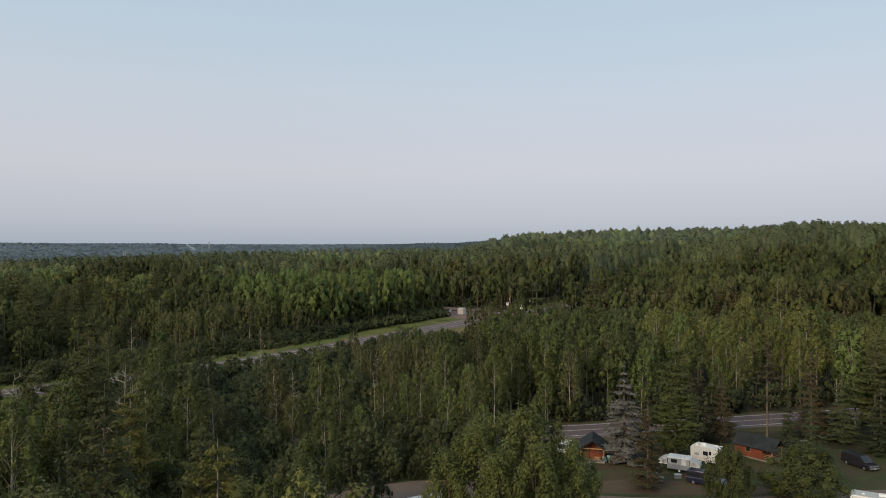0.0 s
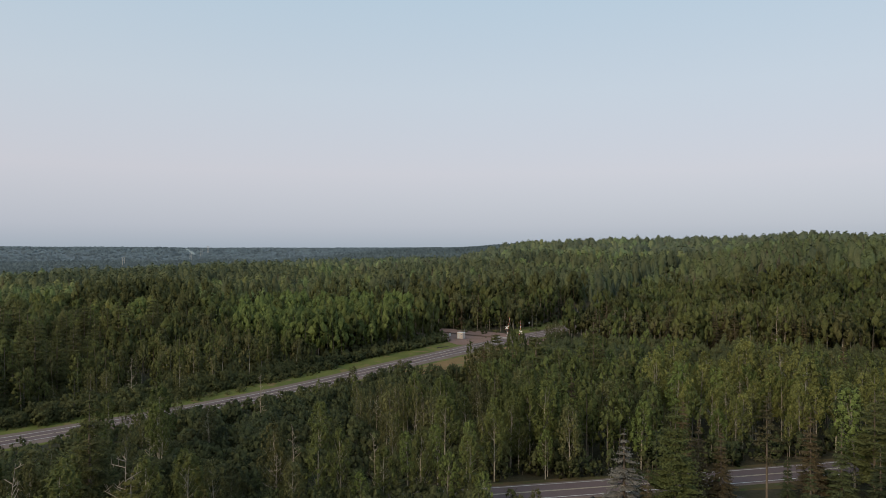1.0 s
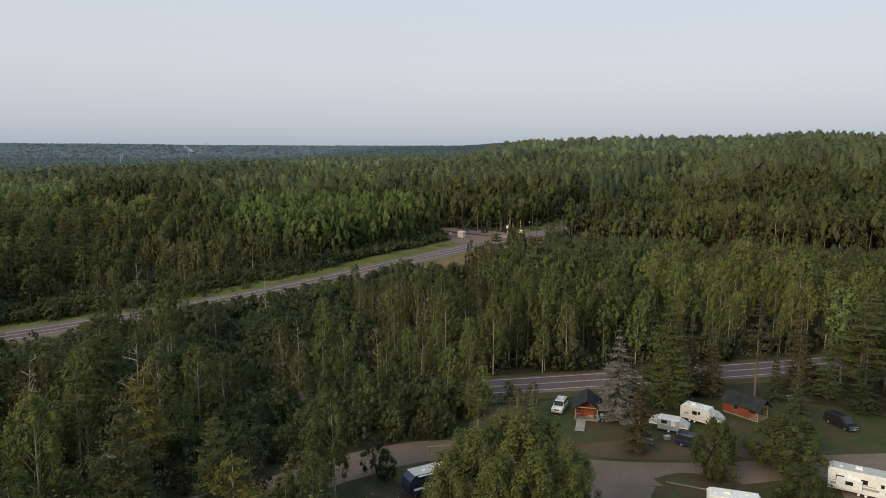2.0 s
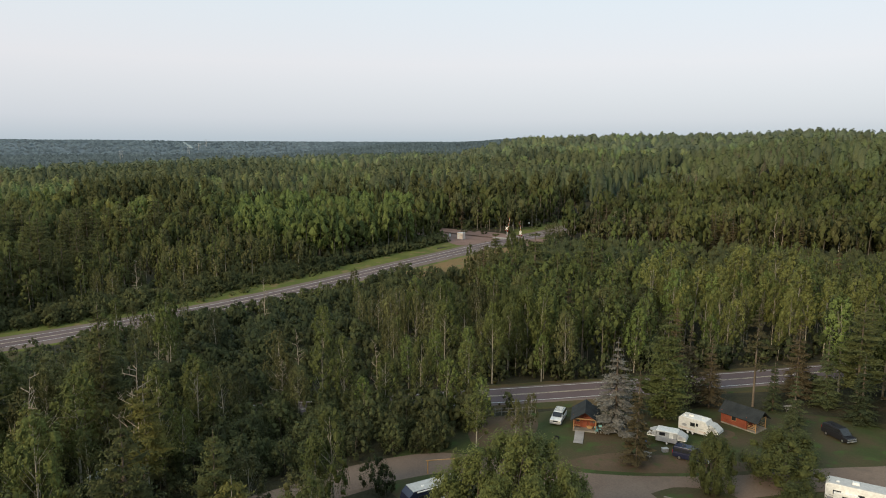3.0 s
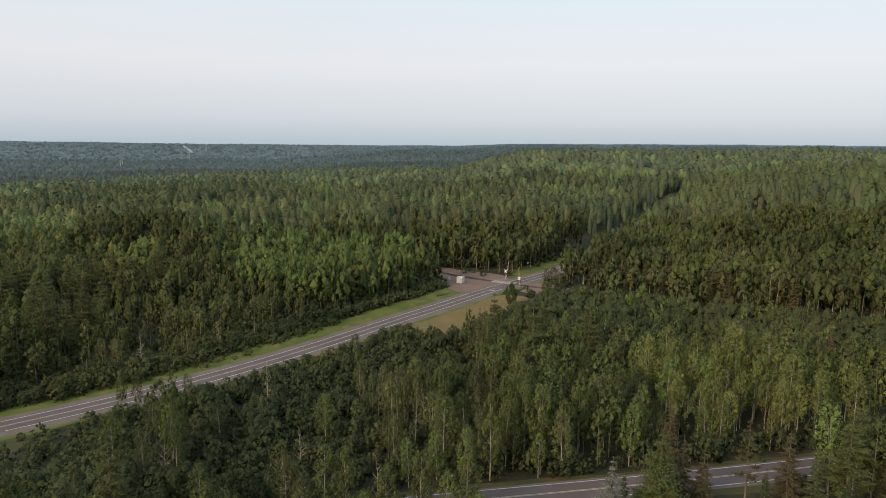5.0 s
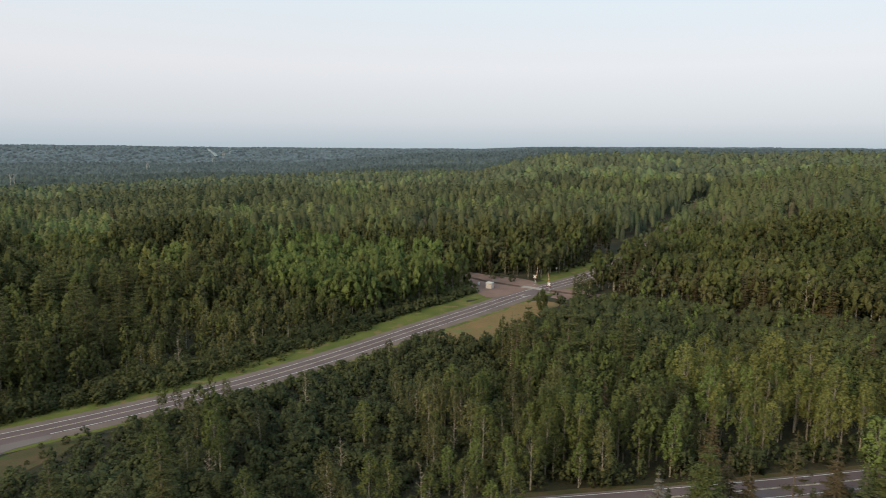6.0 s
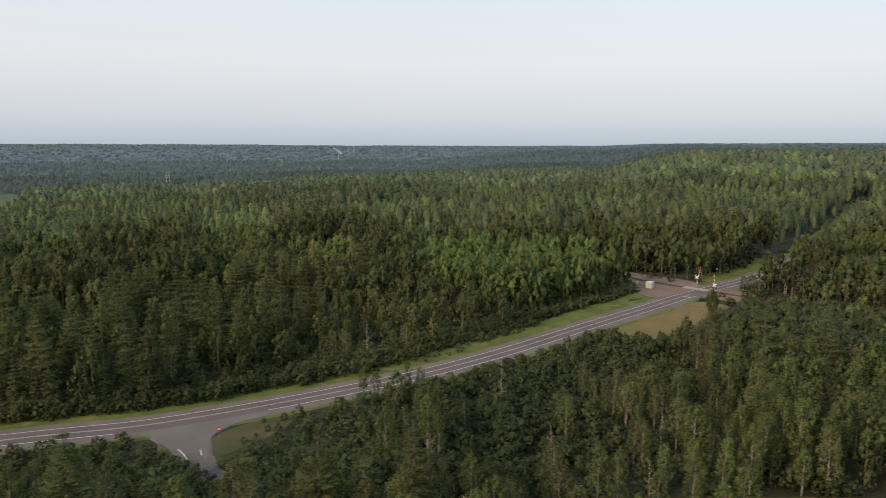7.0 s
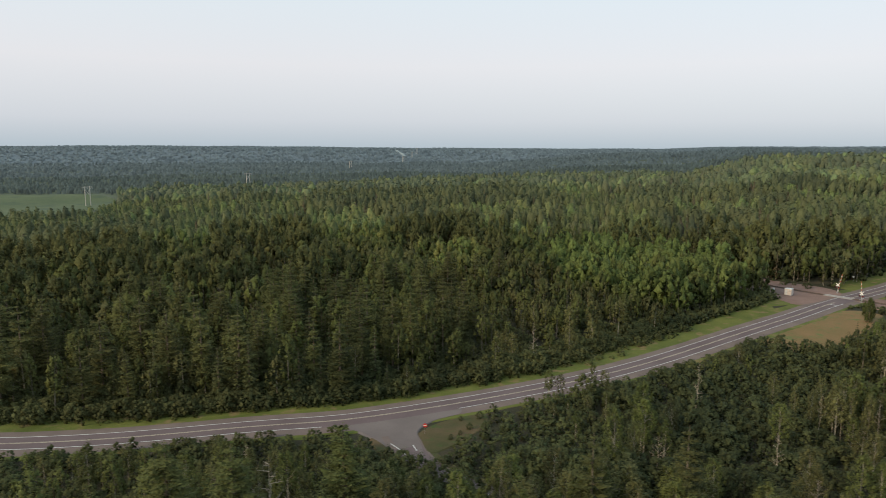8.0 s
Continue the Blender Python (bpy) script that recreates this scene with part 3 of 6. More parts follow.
def far_crown(rng, h, w, low, cone, sides=6, rings=3):
    """The uneven outline of a crown that stands far off."""
    prof = [(low, 0.85), (low + 0.42 * (1 - low), 0.78), (low + 0.76 * (1 - low), 0.42)] if cone else [(low, 0.55), (low + 0.30 * (1 - low), 0.95), (low + 0.64 * (1 - low), 0.90), (low + 0.92 * (1 - low), 0.46)]
    prof = prof[:rings] if cone else prof[-rings:]
    v, way = [], []
    for z, r in prof:
        for k in range(sides):
            a = (k + rng.uniform(-0.25, 0.25)) * 2 * math.pi / sides
            q = 0.5 * w * r * rng.uniform(0.62, 1.3)
            v.append((math.cos(a) * q, math.sin(a) * q, h * (z + rng.uniform(-0.06, 0.06))))
            way.append((math.cos(a) * 0.7, math.sin(a) * 0.7, 0.25 + 0.6 * z))
    v.append((0, 0, h))
    way.append((0, 0, 1))
    f = []
    for j in range(len(prof) - 1):
        for k in range(sides):
            a, b = j * sides + k, j * sides + (k + 1) % sides
            f += [(a, b, b + sides), (a, b + sides, a + sides)]
    j = (len(prof) - 1) * sides
    f += [(j + k, j + (k + 1) % sides, len(v) - 1) for k in range(sides)]
    return np.array(v), np.array(f), np.array(way)


def spread(rng, n):
    d = rng.normal(size=(n, 3))
    return d / np.linalg.norm(d, axis=1)[:, None]


def broadleaf(rng, h, w, n, leaf, low=0.35, clumps=16, lean=0.03, sides=5, core=0.6, coarse=False):
    """Trunk pieces and leaf sprays of an aspen, birch, poplar or bush: leaves sit on uneven clumps at the ends of limbs."""
    bend = rng.normal(size=2) * lean * h
    size = 0.50 / clumps ** 0.5 + 0.02
    wood = []
    pts = [np.array([bend[0] * u * u, bend[1] * u * u, h * u]) for u in (0, 0.3, 0.6, 0.92)]
    for i in range(3):
        wood.append(tube(pts[i], pts[i + 1], h * 0.011 * (1 - i * 0.28), h * 0.011 * (1 - (i + 1) * 0.28), sides))
    cs, rs = [], []
    for i in range(clumps):
        u = low + (1 - low) * (i + rng.uniform(0.2, 0.8)) / clumps
        q = (u - low) / (1 - low)
        reach = w * 0.5 * (math.sin(math.pi * min(1, 0.20 + 0.72 * q)) ** 0.8) * rng.uniform(0.45, 0.95)
        ang = i * 2.4 + rng.uniform(-0.7, 0.7)
        c = np.array([bend[0] * u * u + math.cos(ang) * reach, bend[1] * u * u + math.sin(ang) * reach, h * u * 0.97])
        cs.append(c)
        rs.append(w * size * rng.uniform(0.75, 1.35))
        foot = np.array([bend[0] * u * u, bend[1] * u * u, max(0.08 * h, h * (u - rng.uniform(0.06, 0.30)))])
        if i % 3:
            wood.append(tube(foot, c, h * 0.0020, h * 0.0006, 3))
    cs.append(np.array([bend[0], bend[1], h * 0.95]))
    rs.append(w * size)
    cs, rs = np.array(cs), np.array(rs)
    pick = rng.choice(len(cs), n, p=rs ** 2 / (rs ** 2).sum())
    d = spread(rng, n)
    rad = rs[pick] * rng.uniform(0.5, 1.4, n)
    c = cs[pick] + d * rad[:, None] * np.array([1, 1, 1.9])
    mid = np.array([bend[0] * 0.4, bend[1] * 0.4, h * (low + 0.45 * (1 - low))])
    away = (c - mid) / np.array([w * 0.5, w * 0.5, h * (1 - low) * 0.5])
    nrm = d * 0.7 + away * 0.8 + np.array([0, 0, 0.25]) + rng.normal(size=(n, 3)) * 0.30
    inner = lumps(cs, rs * core, mid, np.array([w * 0.5, w * 0.5, h * (1 - low) * 0.5]), rng, 1.9 if coarse else 1.4, coarse)
    return joined(wood), merged(inner, sprays(c, nrm, leaf, rng, 0.62, away * 1.15 + d * 0.35 + np.array([0, 0, 0.30]), 0.22))


def conifer(rng, h, w, n, leaf, low=0.2, levels=12, droop=-0.15, plume=True, thin=0.0, least=2, sides=5):
    """Trunk and needle sprays of a pine or spruce: whorls of boughs that shorten to the tip, with gaps between."""
    wood = [tube((0, 0, 0), (0, 0, h * 0.55), h * 0.012, h * 0.008, sides), tube((0, 0, h * 0.55), (0, 0, h * 0.98), h * 0.008, h * 0.001, sides)]
    cs, ds = [], []
    for i in range(levels):
        q = (i + rng.uniform(0.0, 0.7)) / levels
        z = h * (low + (0.97 - low) * q)
        r = 0.5 * w * ((1 - q) ** (0.65 if plume else 0.9) + 0.05) * (0.55 + 0.45 * min(1, q * 5) if plume else 1)
        boughs = (6 if plume else 7) if least > 1 else 4
        for k in range(boughs):
            if rng.uniform() < thin:
                continue
            ang = k * 2 * math.pi / boughs + i * 0.9 + rng.uniform(-0.35, 0.35)
            rr = r * rng.uniform(0.6, 1.12)
            end = np.array([math.cos(ang) * rr, math.sin(ang) * rr, z + rr * (droop if not plume else rng.uniform(0.0, 0.3))])
            foot = np.array([0, 0, z])
            wood.append(tube(foot, foot + (end - foot) * 0.8, h * 0.003, h * 0.001, 3))
            cs.append((foot, end, rr))
    tot = sum(c[2] for c in cs)
    vs = []
    for foot, end, rr in cs:
        m = max(least, int(round(n * rr / tot)))
        t = rng.uniform(0.22, 1.06, m) ** 0.8
        c = foot + (end - foot) * t[:, None]
        side = rng.normal(size=(m, 3)) * rr * (0.20 if plume else 0.15) * np.array([1, 1, 0.6])
        out = (end - foot) / (rr + 1e-6)
        vs.append((c + side, np.array([0, 0, 0.8]) + out * 0.7 + rng.normal(size=(m, 3)) * 0.32))
    tip = np.column_stack([rng.normal(size=(6, 2)) * 0.02 * h * 0.3, rng.uniform(0.93, 1.0, 6) * h])
    vs.append((tip, spread(rng, 6)))
    c = np.concatenate([v[0] for v in vs])
    nr = np.concatenate([v[1] for v in vs])
    r = np.hypot(c[:, 0], c[:, 1])[:, None] + 1e-6
    way = np.column_stack([c[:, :2] / r, np.zeros(len(c))]) * 0.75 + nr * 0.35 + np.array([0, 0, 0.45])
    return joined(wood), merged(plumes(cs, rng, 0.30 if plume else 0.26), sprays(c, nr, leaf, rng, 0.5, way))


def bare(rng, h, w, limbs=18, low=0.3):
    """A leafless dead tree: crooked stem, limbs and twigs."""
    wood = []
    p = np.zeros(3)
    stem = [p]
    for i in range(5):
        p = p + np.array([rng.normal() * 0.012 * h, rng.normal() * 0.012 * h, h / 5])
        stem.append(p)
    for i in range(5):
        wood.append(tube(stem[i], stem[i + 1], h * 0.009 * (1 - i * 0.18), h * 0.009 * (1 - (i + 1) * 0.18)))
    for i in range(limbs):
        u = low + (0.97 - low) * (i + rng.uniform()) / limbs
        k = min(4, int(u * 5))
        foot = stem[k] + (stem[k + 1] - stem[k]) * (u * 5 - k)
        ang = rng.uniform(0, 6.28)
        ln = 0.5 * w * (1.15 - u) * rng.uniform(0.6, 1.3)
        end = foot + np.array([math.cos(ang) * ln, math.sin(ang) * ln, ln * rng.uniform(-0.1, 0.9)])
        wood.append(tube(foot, end, h * 0.0032, h * 0.0012, 4))
        for _ in range(3):
            q = foot + (end - foot) * rng.uniform(0.4, 0.95)
            wood.append(tube(q, q + spread(rng, 1)[0] * ln * 0.35 + np.array([0, 0, ln * 0.2]), h * 0.0016, h * 0.0008, 3))
    return joined(wood)


# kind: maker, height, width, leaf sprays near / middle / far, spray size, bark
def grown(kind, rng, level):
    if level >= 2:
        sides, rings = (6, 4) if level < 3 else (5, 2)
        h, w, low, cone = {"aspen": (15, 6.6, 0.2, False), "bright": (15, 6.8, 0.2, False), "golden": (15, 6.4, 0.3, False), "birch": (13, 5.6, 0.25, False), "shrub": (5, 4.8, 0.1, False), "pine": (19, 7.4, 0.35, False), "brown": (14, 5.4, 0.25, True), "spruce": (13, 4.6, 0.1, True)}[kind]
        crown = far_crown(rng, h * 0.93, w * (0.66 if level == 2 else 0.9), low if level < 3 else -1.4, cone, sides, rings)
        if level < 3:
            n = 64 if level == 2 else 22
            z = low + (1 - low) * rng.uniform(0, 1, n) ** 0.8
            r = 0.5 * w * (1.05 - z if cone else np.sin(np.pi * np.clip(0.15 + 0.8 * (z - low) / (1 - low), 0, 1))) * rng.uniform(0.65, 1.1, n)
            a = rng.uniform(0, 6.28, n)
            c = np.column_stack([np.cos(a) * r, np.sin(a) * r, z * h])
            way = np.column_stack([np.cos(a), np.sin(a), 0.3 + z])
            crown = merged(crown, sprays(c, way + rng.normal(size=(n, 3)) * 0.4, (0.040 if level == 2 else 0.060) * h, rng, 0.6, way, 0.15))
        return None, crown
    n = {-1: 4.6, 0: 2.8, 1: 0.56, 1.5: 0.30}[level]
    big = {-1: 0.36, 0: 0.46, 1: 0.74, 1.5: 0.95}[level]
    clumps = {-1: 46, 0: 40, 1: 24, 1.5: 15}[level]
    tiers = {-1: 1.0, 0: 1.0, 1: 0.7, 1.5: 0.55}[level]
    far = level >= 1
    core = {1: 0.66, 1.5: 0.88}.get(level, 0.56)
    if kind == "golden":
        return broadleaf(rng, 15, rng.uniform(4.2, 5.6), int(480 * n), 0.36 * big, rng.uniform(0.30, 0.46), clumps, core=core, coarse=far)
    if kind in ("aspen", "bright"):
        return broadleaf(rng, 15, rng.uniform(4.6, 6.4), int(560 * n), 0.36 * big, rng.uniform(0.20, 0.38), clumps, core=core, coarse=far)
    if kind == "birch":
        return broadleaf(rng, 13, rng.uniform(4.8, 6.4), int(430 * n), 0.36 * big, rng.uniform(0.26, 0.42), clumps, core=core * 0.84, coarse=far)
    if kind == "poplar":
        return broadleaf(rng, 17, 5.4, 8600, 0.115, 0.14, 52, lean=0.06, core=0.45)
    if kind == "round":
        return broadleaf(rng, 8, 7.0, 9000, 0.12, 0.13, 60, core=0.7)
    if kind == "shrub":
        return broadleaf(rng, 5.0, 4.8, int(400 * n) + 4, 0.23 * big, 0.12, {-1: 40, 0: 34, 1: 20, 1.5: 11}[level], 0.05, core=0.54 if level < 1.5 else 0.8, coarse=level > 1)
    if kind == "yellow_pine":
        return conifer(rng, 18, 8.4, 5600, 0.18, 0.30, 10, thin=0.22)
    if kind == "white_pine":
        return conifer(rng, 18, 9.0, 7000, 0.18, 0.05, 17)
    if kind == "lone":
        return conifer(rng, 20, 7.5, 900, 0.26, 0.42, 13, 0.02, False, 0.4, 1)
    if kind == "pine" and level > 1:
        return broadleaf(rng, 19, rng.uniform(5.6, 7.0), 200, 0.42, rng.uniform(0.30, 0.42), 17, core=0.72, coarse=True)
    if kind == "pine":
        return conifer(rng, 19, rng.uniform(6.8, 8.8), int((1150 if level < 1 else 900) * n) + 6, 0.42 * big, rng.uniform(0.10, 0.22), 10 if far else 13, least=2 if level < 1 else 1)
    if kind == "brown":
        return conifer(rng, 14, 5.4, int(700 * n) + 6, 0.34 * big, 0.12, int(15 * tiers), -0.2, False, 0.08, 2 if level < 1 else 1)
    return conifer(rng, 13, 4.9, int((640 if level < 1 else 420) * n) + 6, 0.34 * big, 0.05, int(15 * tiers), -0.25, False, 0.0, 2 if level < 1 else 1)


GREY_BARK = surface("grey_bark", (0.15, 0.13, 0.10), (0.24, 0.21, 0.17), 0.6, 5.0, 0.85, 0.3)
BARK = {"yellow_pine": PALE_BARK, "golden": PALE_BARK, "aspen": PALE_BARK, "bright": PALE_BARK, "birch": PALE_BARK, "poplar": DARK_BARK, "shrub": DARK_BARK, "pine": DARK_BARK, "spruce": DARK_BARK, "brown": DARK_BARK, "grey": DARK_BARK, "round": DARK_BARK, "white_pine": DARK_BARK, "lone": DARK_BARK}
NAMES = {
    "aspen": ("aspen_tree", "green aspen with a pale slender trunk in the woods", "tree"),
    "bright": ("aspen_tree", "fresh light green aspen in a dense stand", "tree"),
    "golden": ("aspen_tree", "pale yellow-green aspen with a long bare whitish trunk", "tree"),
    "birch": ("birch_tree", "thin-crowned birch with a whitish trunk among bushes", "tree"),
    "poplar": ("poplar_tree", "upright yellow-green balsam poplar in a clump beside the drive", "tree"),
    "shrub": ("alder_bush", "dense dark green alder bush on wet ground", "bush"),
    "pine": ("pine_tree", "tall dark green pine with tiered plume-like boughs", "tree"),
    "spruce": ("spruce_tree", "dark green conical spruce among other trees", "tree"),
    "brown": ("spruce_tree", "thin brownish dying spruce with sparse needles", "tree"),
    "white_pine": ("pine_tree", "broad green pine with layered boughs beside the cabin", "tree"),
    "yellow_pine": ("pine_tree", "yellowish thin-crowned pine with a pale bare trunk", "tree"),
    "lone": ("pine_tree", "tall sparse pine with a long bare trunk by the side road", "tree"),
    "round": ("maple_tree", "round dense green maple beside the camp drive", "tree"),
    "grey": ("spruce_tree", "blue-grey spruce with dense silvery needles by the cabin", "tree"),
}
_rng = np.random.default_rng(11)
MASTER = {}


def masters(kind, many, shape=None, level=0):
    """Mesh pairs (trunk, crown) for a kind of tree, made once and shared by all its trees."""
    key = (kind, level)
    if key not in MASTER:
        MASTER[key] = []
        for i in range(many):
            w, l = grown(shape or kind, _rng, level)
            MASTER[key].append((mesh_of("trunk", *w, [BARK[kind]], smooth=True), leaf_normals(mesh_of("crown", l[0], l[1], [LEAF[kind if kind in LEAF else "aspen"]]), l[2])))
    return MASTER[key]


for _k, _n in (("aspen", 5), ("bright", 3), ("golden", 4), ("birch", 4), ("shrub", 4), ("pine", 4), ("spruce", 4), ("brown", 2), ("poplar", 3), ("grey", 1), ("round", 2), ("white_pine", 1), ("yellow_pine", 2), ("lone", 1)):
    masters(_k, _n)
    if _k not in ("bright", "golden"):
        masters(_k, min(_n, 3), None, -1)
DEAD = []
for _i in range(4):
    DEAD.append(mesh_of("dead_tree", *bare(_rng, 14, 5.0 if _i % 2 else 8.5, 22 if _i % 2 else 15, 0.25 if _i % 2 else 0.45), [DEAD_WOOD], smooth=True))
GROUPS = {"shrub": "bushes of the wet ground"}


def tree(kind, x, y, scale=1.0, wide=1.0, turn=None, label="", group="trees of the woods", variant=None):
    name, text, cat = NAMES[kind]
    ms = MASTER.get((kind, -1 if math.hypot(x + 35, y - 90) < 70 or "camp" in group else 0)) or MASTER[(kind, 0)]
    tr, cr = ms[_rng.integers(len(ms)) if variant is None else variant % len(ms)]
    ob = new(name)
    ob.matrix_basis = Matrix.LocRotScale((x, y, gz(x, y) - 0.22), Euler((0, 0, _rng.uniform(0, 6.28) if turn is None else turn)), (scale * wide, scale * wide, scale))
    tagged(ob, label or text, cat, GROUPS.get(kind, group))
    link_mesh("trunk", tr, ob)
    link_mesh("crown", cr, ob)
    return ob


def dead_tree(x, y, h, wide=1.0, variant=0, label="bleached leafless dead tree with broken twigs"):
    ob = new("dead_tree", DEAD[variant % 4])
    ob.matrix_basis = Matrix.LocRotScale((x, y, gz(x, y) - 0.22), Euler((0, 0, _rng.uniform(0, 6.28))), (h / 14 * wide, h / 14 * wide, h / 14))
    return tagged(ob, label, "dead tree", "dead trees")


# ---- the woods ----
def wave(x, y, k, seed):
    """A smooth uneven field between 0 and 1."""
    r = np.random.default_rng(seed)
    v = 0
    for i in range(6):
        a, p, f = r.uniform(0, 6.28), r.uniform(0, 6.28), k * r.uniform(0.6, 1.9)
        v = v + np.sin((x * math.cos(a) + y * math.sin(a)) * f * 6.28 + p)
    return np.clip(0.5 + v / 6.5, 0, 1)


def inside(x, y, poly):
    p = np.array(poly, float)
    r = np.zeros(np.shape(x), bool)
    for (x0, y0), (x1, y1) in zip(p, np.roll(p, -1, 0)):
        hit = ((y0 > y) != (y1 > y)) & (x < (x1 - x0) * (y - y0) / (y1 - y0 + 1e-9) + x0)
        r ^= hit
    return r


CAMP = [(-4, 30), (-14, 78), (-13, 88), (-22, 80), (-34, 73), (-46, 79), (-27, 93.5), (-13, 102.5), (3, 107), (7, 121), (70, 134), (80, 124), (92, 112), (110, 108), (110, 92), (90, 70), (60, 30)]
OPEN = [
    [(-19, 251), (-9, 236.5), (8, 241), (22.5, 260), (36, 283), (42, 299), (28, 306)],
    [(-14, 374), (-14, 345), (-2, 331), (6, 310), (14, 309), (40, 330), (34, 352), (22, 366)],
    [(-122, 130), (-104, 124), (-98.5, 142), (-96, 151), (-97, 160), (-110, 168), (-138, 141)],
    [(38, 310), (44, 306), (53, 316), (56, 328), (46, 334)],
    [(-640, 430), (-530, 505), (-620, 640), (-720, 800), (-890, 930), (-1100, 900), (-1220, 650), (-960, 420)],
]
DARK_STANDS = [
    [(-236, 444), (-235, 487), (-164, 443), (-124, 345), (-150, 310)],
    [(-351, 560), (-420, 690), (-408, 822), (-200, 830), (-120, 660), (-143, 612), (-200, 610), (-261, 500)],
    [(90, 610), (60, 760), (-60, 780), (-70, 690), (0, 640)],
]
LIGHT_STANDS = [
    [(-236, 570), (-163, 612), (-130, 548), (-187, 508)],
    [(-294, 460), (-287, 531), (-240, 470), (-198, 370), (-236, 367)],
    [(-178, 352), (-153, 368), (-132, 323), (-153, 300)],
    [(-174, 483), (-121, 474), (-100, 400), (-120, 390)],
    [(194, 931), (248, 812), (220, 720), (130, 800), (100, 900)],
    [(-30, 560), (70, 560), (60, 610), (-30, 640)],
]
CROSSING_WOOD = [(-34, 372), (-60, 440), (-47, 560), (67, 600), (96, 541), (60, 404), (46, 380), (10, 370)]
CANOPY = [(50, 158), (54, 184), (76, 192), (98, 180), (112, 166), (150, 168), (150, 152), (92, 146), (62, 148)]
YOUNG = [(-8, 226), (22, 216), (70, 204), (134, 196), (200, 196), (165, 238), (106, 268), (78, 290), (43, 290), (14, 250)]
BROWN_WOOD = [(62, 330), (66, 305), (106, 272), (150, 250), (200, 232), (240, 250), (150, 300), (100, 345)]
KINDS = ["aspen", "bright", "birch", "shrub", "pine", "spruce", "brown", "golden"]


def side_of(x, y):
    """True on the north-west side of the highway."""
    hx = np.interp(x, HIGHWAY[:, 0], HIGHWAY[:, 1])
    return y > hx


def sown(r0, r1, step, seed, az=(-112, 46), edge=None):
    """Uneven planting points in a ring sector round the camp, clear of roads and clearings."""
    rng = np.random.default_rng(seed)
    n = int(2 * r1 / step) + 2
    gx, gy = np.meshgrid(np.arange(n) * step - r1, np.arange(n // 2 + 2) * step - 42)
    x = (gx + rng.uniform(-0.46, 0.46, gx.shape) * step).ravel()
    y = (gy + rng.uniform(-0.46, 0.46, gx.shape) * step).ravel()
    d, a = np.hypot(x, y), np.degrees(np.arctan2(x, y))
    keep = (rng.uniform(size=d.shape) > (0.20 if step > 3.8 else 0.05)) & (d >= r0) & (d < r1) & (a > az[0]) & (a < az[1]) & ((d < 150) | (a > -66)) & (a < 43) & (y > np.where(x < -24, -40, 34))
    x, y = x[keep], y[keep]
    dh, ds, dr = off_line(x, y, HIGHWAY), off_line(x, y, SIDE_ROAD), off_line(x, y, RAILWAY)
    north = side_of(x, y)
    keep = (dh > edge) if edge else (dh > np.where(north, 10.6 + 13 * np.clip((x + 95) / 60, 0, 1) * (x < 12) + 5.0 * (x > 36) * (x < 92) - 3.6 * (x > 100), np.where(y > 380, 4.6, 9.0)))
    keep &= (ds > np.where(x < -60, 4.8, np.where(x < 6, 5.6, 7.0))) & (dr > np.where(north, 8.0, np.where(x > 56, 3.2, 5.5))) & ~inside(x, y, CAMP)
    for poly in OPEN:
        keep &= ~inside(x, y, poly)
    x, y = x[keep], y[keep]
    return x, y, dh[keep], ds[keep], north[keep], rng


